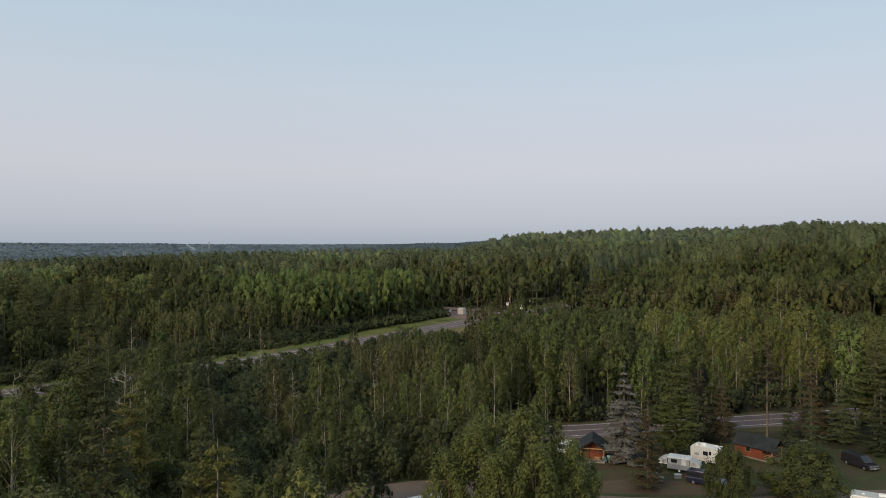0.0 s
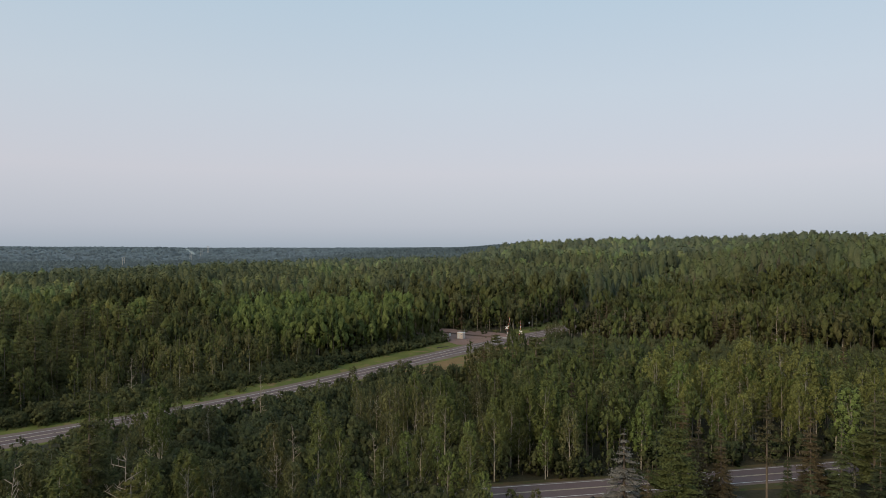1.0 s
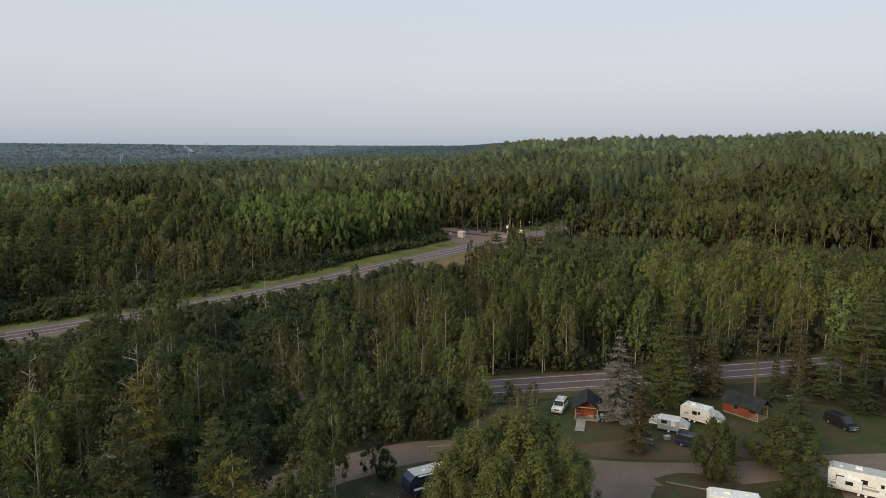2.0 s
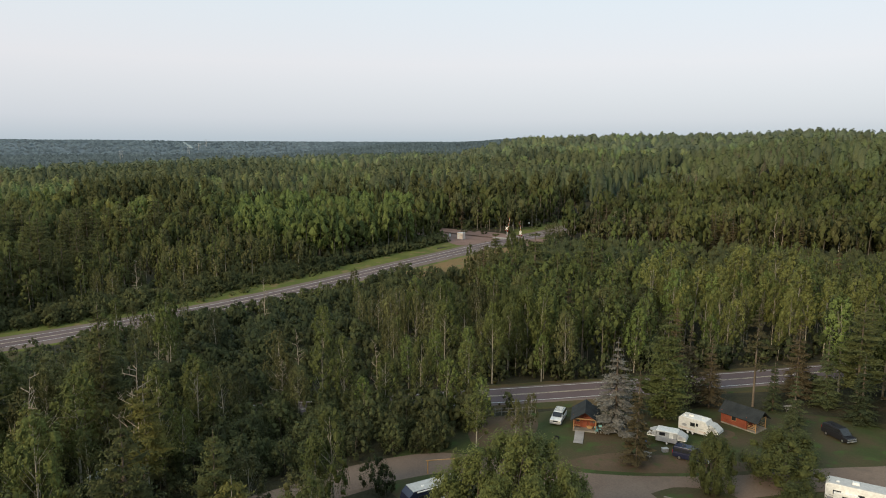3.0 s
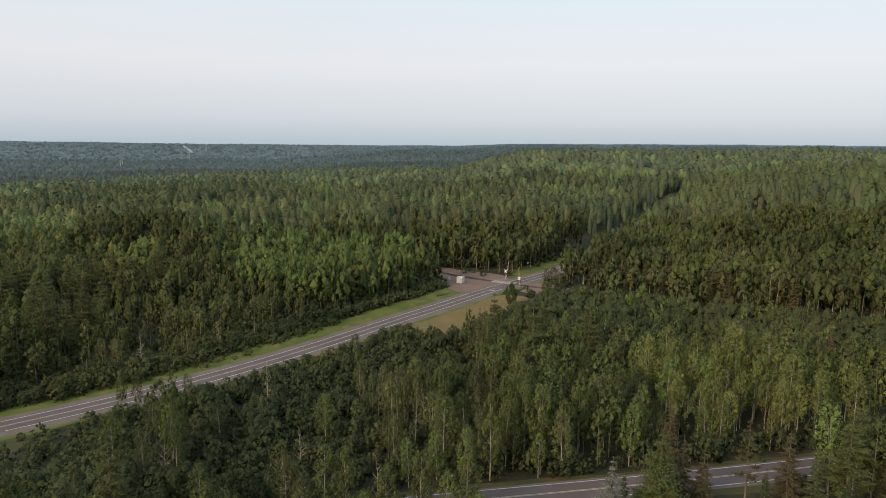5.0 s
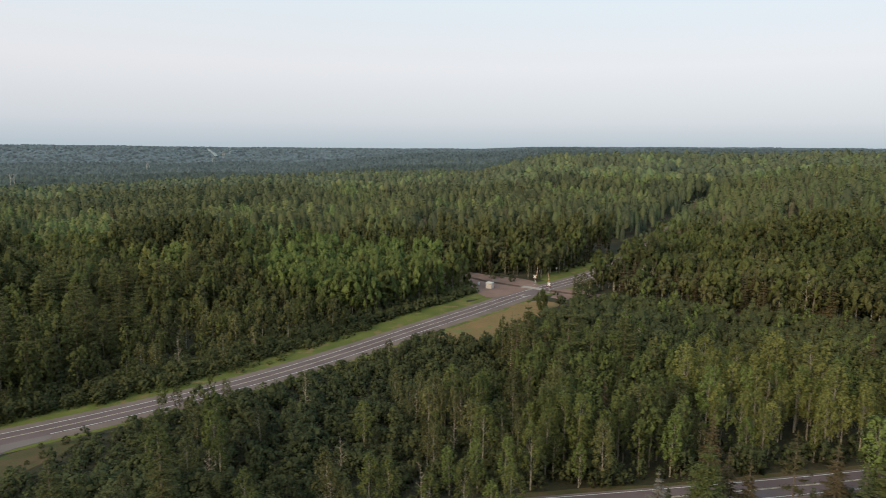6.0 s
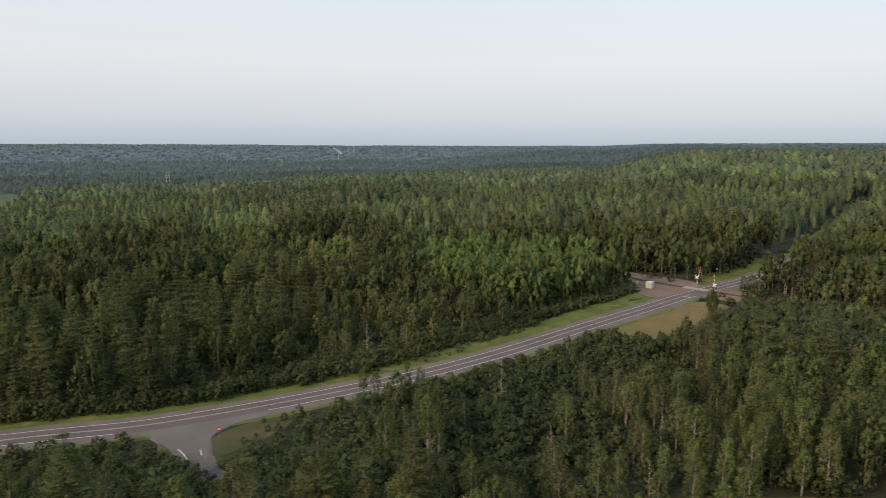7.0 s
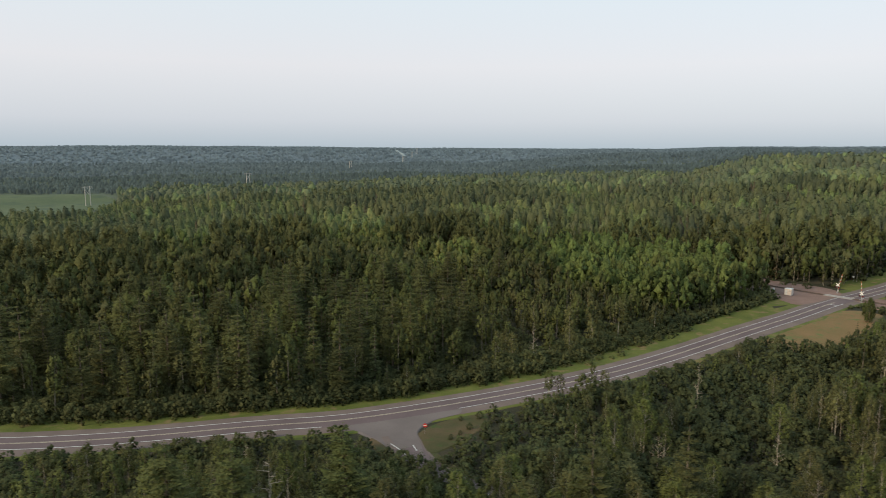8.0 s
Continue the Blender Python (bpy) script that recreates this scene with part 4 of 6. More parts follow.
def stand(x, y, dh, ds, north, rng):
    """Kind and height of the tree at each point."""
    n = len(x)
    kind = np.zeros(n, int)
    tall = np.zeros(n)
    base = {"golden": 15.5, "aspen": 14.5, "bright": 15.0, "birch": 12.5, "shrub": 4.6, "pine": 18.5, "spruce": 13.0, "brown": 13.5}

    def put(mask, weights, size=1.0):
        ids = [KINDS.index(k) for k in weights]
        p = np.array(list(weights.values()), float)
        pick = rng.choice(ids, size=n, p=p / p.sum())
        kind[mask] = pick[mask]
        tall[mask] = (np.array([base[k] for k in KINDS])[pick] * size * np.clip(rng.normal(1.0, 0.2, n), 0.55, 1.4))[mask]

    w1, w2, w3 = wave(x, y, 0.006, 2), wave(x, y, 0.011, 5), wave(x, y, 0.004, 9)
    far = np.hypot(x, y) > 430
    everywhere = np.ones(n, bool)
    put(everywhere, {"aspen": 6, "birch": 2, "pine": 0.8, "spruce": 1.0, "brown": 0.4})
    put(w1 > 0.60, {"pine": 6, "spruce": 1.2, "brown": 1.6, "birch": 0.4})
    put((w2 > 0.57) & (w1 < 0.55), {"bright": 3.5, "golden": 1.5, "aspen": 2.5})
    put((w3 > 0.66), {"aspen": 4, "birch": 3, "spruce": 0.6})
    for poly in DARK_STANDS:
        put(inside(x, y, poly), {"pine": 6, "brown": 2.4, "spruce": 1.0, "birch": 0.5}, 1.04)
    for poly in LIGHT_STANDS:
        put(inside(x, y, poly), {"bright": 3, "golden": 2, "aspen": 4}, 1.0)
    # mixed growth north of the highway, from low bushes up to tall pines by the junction
    put(north & (x < -104) & (y < 300) & (x > -420), {"pine": 7.0, "spruce": 2.4, "aspen": 2.6, "birch": 0.6}, 1.06)
    put(north & (x > -118) & (x < -40) & (y < 300), {"aspen": 5, "birch": 3.6, "spruce": 1.2, "shrub": 2.5}, 0.82)
    put(north & (x > -118) & (x < -40) & (dh < 34), {"shrub": 6, "birch": 1.5, "aspen": 1.2}, 0.80)
    put(north & (x > -104) & (x < -12) & (y > 262) & (dh > 24) & (y < 398) & (y < 398 - 0.9 * np.maximum(x + 52, 0)) & (y > 240 - 0.8 * (x + 12)), {"bright": 8, "aspen": 2.0}, 1.08)
    put(inside(x, y, CROSSING_WOOD), {"pine": 3.4, "birch": 3.0, "aspen": 2.6, "brown": 1.2}, 1.16)
    put(north & (x > 52) & (dh < 46) & (y > 370), {"spruce": 5, "pine": 3, "aspen": 1.2}, 1.12)
    # wet ground between the side road and the highway
    swamp = ~north & (x < 24) & (y > 118 + 0.15 * x) & (x > -130)
    put(swamp, {"shrub": 9.0, "birch": 0.16, "aspen": 0.16}, 0.95)
    put(swamp & (x < -35) & (x > -100), {"shrub": 9.0, "birch": 0.22, "aspen": 0.22}, 1.08)
    put(swamp & (x < -62) & (y < 168), {"shrub": 7.5, "birch": 0.7, "aspen": 0.9}, 0.85)
    put(swamp & (x > -14) & (y > 142) & (y < 186), {"shrub": 4.5, "birch": 1.6, "aspen": 1.4}, 0.88)
    # woods east of it
    east = ~north & (x >= 8) & (y > 135) & (y < 190) & (x + 0.4 * (y - 136) > 12)
    put(east, {"aspen": 6, "birch": 3.4, "brown": 0.3}, 1.02)
    put(~north & (x >= 8) & (y >= 190), {"aspen": 5, "birch": 3.0, "brown": 0.8, "pine": 0.4}, 0.98)
    put(inside(x, y, CANOPY), {"golden": 6, "bright": 2, "birch": 1.4}, 1.04)
    put(inside(x, y, YOUNG), {"spruce": 2.0, "shrub": 4, "bright": 2.2}, 0.58)
    put(inside(x, y, BROWN_WOOD), {"aspen": 3.0, "birch": 3.4, "brown": 2.6, "pine": 0.8}, 1.0)
    # south-west of the camp
    near = ~north & (y <= 118 + 0.15 * x)
    put(near & (x < 0), {"shrub": 3.4, "aspen": 3.4, "birch": 2.2, "pine": 0.6}, 1.02)
    put(near & (x >= 70), {"pine": 4, "spruce": 3, "aspen": 2, "brown": 1}, 1.0)
    put(near & (x < -45) & (y > 66), {"shrub": 2.2, "aspen": 4.0, "birch": 3.0, "pine": 0.5}, 1.05)
    put(~north & (x < -118), {"shrub": 4, "aspen": 3.4, "birch": 1.6, "pine": 0.6}, 0.72)
    # only low growth at the roads' edges
    edge = (north & (dh < 16)) | (~north & (dh < 13.5) & (y < 400)) | (ds < 9.0)
    put(edge, {"shrub": 8, "birch": 0.5}, 0.68)
    tall *= 0.84 + 0.32 * wave(x, y, 0.022, 14)
    # young growth before the highway, so that the road shows over it
    young = ~north & (x > 30) & (x < 66) & (y > 255) & (y < 330)
    put(young, {"shrub": 5, "spruce": 2, "aspen": 1}, 0.50)
    cap = np.where(north, 99.0, np.where((y < 366) & ((x < 60) | (y < 265)), np.where(y > 265, 1.8 + (dh - 8) * 0.15, np.where(x < -35, 3.2 + (dh - 9) * 0.30, 3.0 + (dh - 9) * 0.26)), 99.0))
    cap = np.where(dh > 45, 99.0, np.maximum(cap, 1.2))
    # the line of sight to the junction stays open over falling crowns
    mouth = ~north & (x > -146) & (x < -84) & (y > 60)
    cap = np.where(mouth, np.minimum(cap, np.maximum(1.3, 0.36 * (132 - y))), cap)
    kind[(tall > cap) & (cap < 5)] = KINDS.index("shrub")
    tall = np.minimum(tall, cap * rng.uniform(0.75, 1.15, n))
    # alders between the drive and the side road
    alder = ~north & (x > -34) & (x < 9) & (y > 90) & (y < 126)
    kind[alder] = KINDS.index("shrub")
    tall[alder] = rng.uniform(4.2, 7.4, n)[alder]
    # pines stand apart and rise over the rest
    pines = kind == KINDS.index("pine")
    gone = pines & (rng.uniform(size=n) < 0.68) & ~far
    tall[pines] *= 1.15
    kind[gone] = rng.choice([KINDS.index(k) for k in ("spruce", "aspen", "birch", "shrub")], n, p=(0.34, 0.36, 0.16, 0.14))[gone]
    tall[gone] = np.where(kind == KINDS.index("shrub"), rng.uniform(3.5, 6.0, n), rng.uniform(5.0, 13.5, n))[gone]
    return kind, np.minimum(tall, np.array([base[k] for k in KINDS])[kind] * 1.42)


def woods_mesh(name, kind, level, xs, ys, sizes, label, rng, widen=1.0, material=None):
    """Many trees of a kind in one mesh."""
    base = {"golden": 15, "aspen": 15, "bright": 15, "birch": 13, "shrub": 5, "pine": 19, "spruce": 13, "brown": 14}[kind]
    protos = []
    for i in range(4):
        w, l = grown(kind, rng, level)
        if level < 2:
            k = {"shrub": 10, "aspen": 30, "bright": 30, "birch": 30, "golden": 30}.get(kind, 20)
            v, f = joined([(w[0][:k], w[1][:k]), l[:2]])
            stem = np.column_stack([w[0][:k, :2], np.zeros(k)]) + 1e-6
            protos.append((v, f, k, np.concatenate([stem / np.linalg.norm(stem, axis=1)[:, None], l[2]])))
        else:
            protos.append((l[0], l[1], 0, l[2]))
    if level == 3:
        # a closed canopy seen from far: normals bent skyward to even out its shading
        protos = [(v, f, k, way * 0.12 + np.array([0, 0, 0.9])) for v, f, k, way in protos]
    which = rng.integers(4, size=len(xs))
    zs = height(xs, ys)
    V, Fc, M, T, W, off = [], [], [], [], [], 0
    for p in range(4):
        ids = np.nonzero(which == p)[0]
        if not len(ids):
            continue
        v, f, k, way = protos[p]
        ang = rng.uniform(0, 6.28, len(ids))
        s = sizes[ids] / base
        wd = s * widen * rng.uniform(0.85, 1.2, len(ids))
        if kind == "shrub":
            wd = wd * np.clip(2.2 - 0.24 * sizes[ids], 1.15, 1.75)
        c, sn = np.cos(ang), np.sin(ang)
        X = (v[None, :, 0] * c[:, None] - v[None, :, 1] * sn[:, None]) * wd[:, None] + xs[ids][:, None]
        Y = (v[None, :, 0] * sn[:, None] + v[None, :, 1] * c[:, None]) * wd[:, None] + ys[ids][:, None]
        Z = v[None, :, 2] * s[:, None] + zs[ids][:, None] - 0.25
        V.append(np.stack([X, Y, Z], -1).reshape(-1, 3))
        wx = way[None, :, 0] * c[:, None] - way[None, :, 1] * sn[:, None]
        wy = way[None, :, 0] * sn[:, None] + way[None, :, 1] * c[:, None]
        W.append(np.stack([wx, wy, np.broadcast_to(way[None, :, 2], wx.shape)], -1).reshape(-1, 3))
        Fc.append((f[None] + (np.arange(len(ids)) * len(v))[:, None, None]).reshape(-1, 3) + off)
        M.append(np.tile((np.arange(len(f)) >= k).astype(np.int32), len(ids)))
        own = 0.6 * rng.uniform(0, 1, len(ids)) + 0.4 * np.clip(wave(xs[ids], ys[ids], 0.009, 51) * 1.8 - 0.4, 0, 1)
        T.append(np.repeat(own, len(v)))
        off += len(v) * len(ids)
    V, Fc, M, T = np.concatenate(V), np.concatenate(Fc), np.concatenate(M), np.concatenate(T)
    me = bpy.data.meshes.new(name)
    me.vertices.add(len(V))
    me.vertices.foreach_set("co", V.astype(np.float32).ravel())
    me.loops.add(Fc.size)
    me.loops.foreach_set("vertex_index", Fc.astype(np.int32).ravel())
    me.polygons.add(len(Fc))
    me.polygons.foreach_set("loop_start", np.arange(0, Fc.size, 3, dtype=np.int32))
    me.materials.append(GREY_BARK if kind in ("aspen", "bright") else BARK[kind])
    me.materials.append(material or LEAF[kind + "_far"])
    me.polygons.foreach_set("material_index", M)
    at = me.attributes.new("tone", "FLOAT", "POINT")
    at.data.foreach_set("value", T.astype(np.float32))
    me.update(calc_edges=True)
    leaf_normals(me, np.concatenate(W))
    return tagged(new(name, me), label, "woods", kind="stuff")


WOODS = {
    "aspen": ("aspen_woods", "dense green aspen woods"),
    "bright": ("young_aspen_woods", "fresh light green aspen stands in the woods"),
    "golden": ("pale_aspen_woods", "pale yellow-green aspens with bare whitish stems"),
    "birch": ("birch_woods", "thin olive-green birches scattered through the woods"),
    "shrub": ("alder_thicket", "dark green alder thicket on wet ground and verges"),
    "pine": ("pine_woods", "dark green pine woods"),
    "spruce": ("spruce_woods", "dark green spruces in mixed woods"),
    "brown": ("dying_spruce_woods", "brownish dying conifers in mixed woods"),
}


def plant_woods():
    rng = np.random.default_rng(21)
    x, y, dh, ds, north, r = sown(30, 470, 4.2, 31)
    kind, tall = stand(x, y, dh, ds, north, r)
    # a second, finer sowing of low growth on the wet ground
    x2, y2, dh2, ds2, north2, r2 = sown(60, 300, 4.0, 32)
    low = ~north2 & (x2 < 30) & (x2 > -200) & (r2.uniform(size=len(x2)) < 0.85)
    x2, y2 = x2[low], y2[low]
    x, y = np.concatenate([x, x2]), np.concatenate([y, y2])
    kind = np.concatenate([kind, np.full(len(x2), KINDS.index("shrub"))])
    tall = np.concatenate([tall, np.minimum(r2.uniform(2.2, 5.0, len(x2)), 2.8 + (dh2[low] - 9) * 0.2)])
    # a thicket along the far side of the highway and before the side road
    x3, y3, dh3, ds3, north3, r3 = sown(60, 420, 3.2, 36)
    rim = (north3 & (dh3 < 23) & (x3 < -45)) | (north3 & (dh3 < 60) & (x3 < -45) & (r3.uniform(size=len(x3)) < 0.4)) | (north3 & inside(x3, y3, CROSSING_WOOD) & (y3 < 410) & (off_line(x3, y3, RAILWAY) > 12) & (r3.uniform(size=len(x3)) < 0.8)) | (~north3 & (ds3 < 16) & (x3 < 8) & (y3 < 128) & (dh3 > 18)) | (~north3 & (ds3 < 13) & (x3 >= 8) & (y3 > 132 + 0.2 * x3) & (r3.uniform(size=len(x3)) < 0.6))
    x3, y3 = x3[rim], y3[rim]
    x, y = np.concatenate([x, x3]), np.concatenate([y, y3])
    kind = np.concatenate([kind, np.full(len(x3), KINDS.index("shrub"))])
    tall = np.concatenate([tall, np.where(ds3[rim] < 16, r3.uniform(3.6, 6.6, len(x3)) * np.where((x3 < -50) & (x3 > -86) & (y3 < 128), 1.3, np.where((x3 <= -86) & (y3 < 132), np.where(y3 < 119, 0.95, 0.45), 1.0)), r3.uniform(2.5, 5.4, len(x3)))])
    # low bushes in the broad verge
    x5, y5, dh5, ds5, north5, r5 = sown(120, 400, 2.4, 38, (-74, 46), 9.0)
    lowb = north5 & (x5 > -330) & (x5 < 9) & (dh5 > np.where(x5 < -60, 10.0, np.where(x5 < -40, 12.5, 18.0))) & (dh5 < 27) & (r5.uniform(size=len(x5)) < 0.70 + 0.10 * (dh5 - 13))
    x5, y5 = x5[lowb], y5[lowb]
    x, y = np.concatenate([x, x5]), np.concatenate([y, y5])
    kind = np.concatenate([kind, np.full(len(x5), KINDS.index("shrub"))])
    tall = np.concatenate([tall, r5.uniform(1.2, 2.8, len(x5)) + 0.15 * (dh5[lowb] - 13)])
    # young dense growth east of the crossing
    x4, y4, dh4, ds4, north4, r4 = sown(150, 400, 2.7, 37)
    young = ~north4 & inside(x4, y4, YOUNG) & (dh4 > 12)
    x4, y4 = x4[young], y4[young]
    x, y = np.concatenate([x, x4]), np.concatenate([y, y4])
    kind = np.concatenate([kind, np.where(r4.uniform(size=len(x4)) < 0.45, KINDS.index("spruce"), KINDS.index("shrub"))])
    tall = np.concatenate([tall, np.minimum(r4.uniform(3.4, 7.2, len(x4)), 2.0 + (dh4[young] - 9) * 0.16)])
    order = np.argsort(np.hypot(x + 35, y - 90))
    x, y, kind, tall = x[order], y[order], kind[order], tall[order]
    limit = {"golden": 45, "aspen": 165, "bright": 45, "birch": 240, "shrub": 280, "pine": 160, "spruce": 200, "brown": 60}
    size = {"golden": 15, "aspen": 15, "bright": 15, "birch": 13, "shrub": 5, "pine": 19, "spruce": 13, "brown": 14}
    for k, name in enumerate(KINDS):
        ids = np.nonzero(kind == k)[0]
        single, rest = ids[:limit[name]], ids[limit[name]:]
        for i in single:
            tree(name, x[i], y[i], tall[i] / size[name], rng.uniform(0.85, 1.2) * (min(1.7, max(1.15, 2.2 - 0.24 * tall[i])) if name == "shrub" else 1.0))
        d = np.hypot(x[rest] + 30, y[rest])
        for level, m in ((1, d < 265), (1.5, d >= 265)):
            if m.any():
                woods_mesh(WOODS[name][0], name, level, x[rest][m], y[rest][m], tall[rest][m], WOODS[name][1], rng, 1.0 if level == 1 else 1.05)
    # beyond: the far woods, with haze put into their leaf colours
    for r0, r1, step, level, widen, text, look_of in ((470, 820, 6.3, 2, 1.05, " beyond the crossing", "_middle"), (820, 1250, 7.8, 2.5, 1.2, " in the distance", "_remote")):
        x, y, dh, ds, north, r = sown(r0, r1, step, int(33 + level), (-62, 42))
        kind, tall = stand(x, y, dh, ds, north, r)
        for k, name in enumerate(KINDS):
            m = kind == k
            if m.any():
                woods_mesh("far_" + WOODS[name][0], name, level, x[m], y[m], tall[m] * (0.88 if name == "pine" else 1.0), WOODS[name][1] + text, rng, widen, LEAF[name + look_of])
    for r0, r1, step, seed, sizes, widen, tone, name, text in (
        (1250, 1800, 13.0, 34, (8, 12), 2.0, "distant_haze", "distant_woods", "mixed woods covering distant low hills, haze painted into their colour"),
        (1800, 2650, 17.0, 39, (7, 11), 3.0, "basin_haze", "basin_woods", "woods in the basin before the ridge, blued by painted haze"),
        (2650, 4700, 27.0, 35, (7, 10), 5.0, "ridge_haze", "ridge_woods", "woods on the far ridge, haze blue painted into their colour"),
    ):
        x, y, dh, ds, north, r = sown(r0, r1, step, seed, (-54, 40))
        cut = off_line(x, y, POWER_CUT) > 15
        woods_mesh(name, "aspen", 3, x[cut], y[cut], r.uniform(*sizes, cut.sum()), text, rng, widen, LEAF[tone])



# ---- vehicles ----
def wheel(parent, x, y, r, w=0.24, rim=CHROME):
    bm = rod(bmesh.new(), (x, y - w / 2, r), (x, y + w / 2, r), r, None, 20)
    t = part("wheel", bm, RUBBER, parent, "black rubber tyre")
    s = 1 if y > 0 else -1
    part("rim", rod(bmesh.new(), (x, y + s * (w / 2 - 0.02), r), (x, y + s * (w / 2 + 0.015), r), r * 0.6, r * 0.52, 14), rim, t, "bright metal rim")


def suv(x, y, turn):
    c = thing("suv", "white full-size sport utility vehicle parked on grass by a cabin", "car", x, y, turn)
    part("body", prism([(-2.55, 0.45), (-2.6, 1.12), (-0.9, 1.16), (1.2, 1.16), (2.45, 1.05), (2.6, 0.8), (2.55, 0.4), (1.0, 0.32), (-1.2, 0.32)], 0.98, 0.07), WHITE, c)
    part("cabin", prism([(-2.5, 1.13), (-2.3, 1.84), (-1.9, 1.9), (0.45, 1.88), (1.2, 1.14)], 0.94, 0.05, narrow=[1, 0.86, 0.84, 0.84, 1]), WHITE, c, "white roof and pillars")
    part("windshield", prism([(0.55, 1.80), (1.22, 1.17), (1.27, 1.2), (0.62, 1.83)], 0.80), GLASS, c, "dark windscreen")
    for s in (-1, 1):
        for x0, x1 in ((-2.3, -1.45), (-1.35, -0.35), (-0.25, 0.7)):
            part("side_window", boxed((x1 - x0, 0.03, 0.5), ((x0 + x1) / 2, s * 0.885, 1.5), 0.0, turn=Matrix.Rotation(s * 0.17, 3, "X")), GLASS, c, "dark side window")
        part("headlight", boxed((0.12, 0.36, 0.2), (2.54, s * 0.72, 0.86), 0.02), CHROME, c, "clear headlight")
        part("tail_light", boxed((0.06, 0.16, 0.4), (-2.6, s * 0.86, 0.98), 0.01), LAMP_RED, c, "red tail light")
        part("mirror", boxed((0.14, 0.24, 0.2), (1.0, s * 1.08, 1.25), 0.03), BLACK, c, "black door mirror")
        part("roof_rail", boxed((2.4, 0.05, 0.05), (-0.9, s * 0.62, 1.97), 0.01), BLACK, c, "dark roof rail")
        for wx in (-1.55, 1.6):
            wheel(c, wx, s * 0.86, 0.39)
    for k in range(5):
        part("roof_bar", boxed((0.07, 1.24, 0.04), (-1.9 + 0.5 * k, 0, 1.94), 0.01), GREY, c, "grey roof rack bar")
    part("grille", boxed((0.06, 0.9, 0.24), (2.58, 0, 0.86), 0.02), BLACK, c, "dark radiator grille")
    part("bumper", boxed((0.2, 1.9, 0.22), (2.58, 0, 0.52), 0.05), GREY, c, "grey front bumper")
    part("rear_window", boxed((0.04, 1.4, 0.46), (-2.44, 0, 1.5), 0.0, turn=Matrix.Rotation(0.27, 3, "Y")), GLASS, c, "dark rear window")
    return c


def van(x, y, turn, paint, label):
    c = thing("van", label, "van", x, y, turn)
    part("body", prism([(-2.65, 0.42), (-2.7, 1.1), (1.5, 1.12), (2.6, 1.02), (2.72, 0.75), (2.66, 0.38), (1.0, 0.3), (-1.2, 0.3)], 1.0, 0.07), paint, c)
    part("cabin", prism([(-2.66, 1.08), (-2.55, 1.95), (-2.2, 2.06), (0.7, 2.04), (1.75, 1.1)], 0.97, 0.06, narrow=[1, 0.9, 0.86, 0.86, 1]), paint, c)
    part("windshield", prism([(0.85, 1.93), (1.78, 1.13), (1.83, 1.17), (0.92, 1.97)], 0.84), GLASS, c, "dark windscreen")
    for s in (-1, 1):
        for x0, x1 in ((-2.4, -1.4), (-1.3, -0.2), (-0.1, 0.95)):
            part("side_window", boxed((x1 - x0, 0.03, 0.52), ((x0 + x1) / 2, s * 0.93, 1.56), 0.0, turn=Matrix.Rotation(s * 0.13, 3, "X")), GLASS, c, "dark side window")
        part("headlight", boxed((0.12, 0.4, 0.2), (2.66, s * 0.72, 0.82), 0.02), CHROME, c, "clear headlight")
        part("tail_light", boxed((0.06, 0.14, 0.5), (-2.69, s * 0.88, 1.15), 0.01), LAMP_RED, c, "red tail light")
        part("mirror", boxed((0.14, 0.26, 0.22), (1.35, s * 1.1, 1.28), 0.03), BLACK, c, "black door mirror")
        for wx in (-1.6, 1.7):
            wheel(c, wx, s * 0.88, 0.37)
    part("bumper", boxed((0.18, 1.95, 0.2), (2.7, 0, 0.5), 0.04), CHROME, c, "bright front bumper")
    part("grille", boxed((0.05, 0.85, 0.2), (2.71, 0, 0.82), 0.02), CHROME, c, "bright radiator grille")
    part("plate", boxed((0.02, 0.32, 0.15), (2.80, 0, 0.5)), WHITE, c, "pale blank plate")
    part("rear_window", boxed((0.04, 1.5, 0.5), (-2.65, 0, 1.55)), GLASS, c, "dark rear window")
    part("roof_vent", boxed((0.5, 0.5, 0.1), (-1.2, 0, 2.1), 0.03), BLACK, c)
    return c


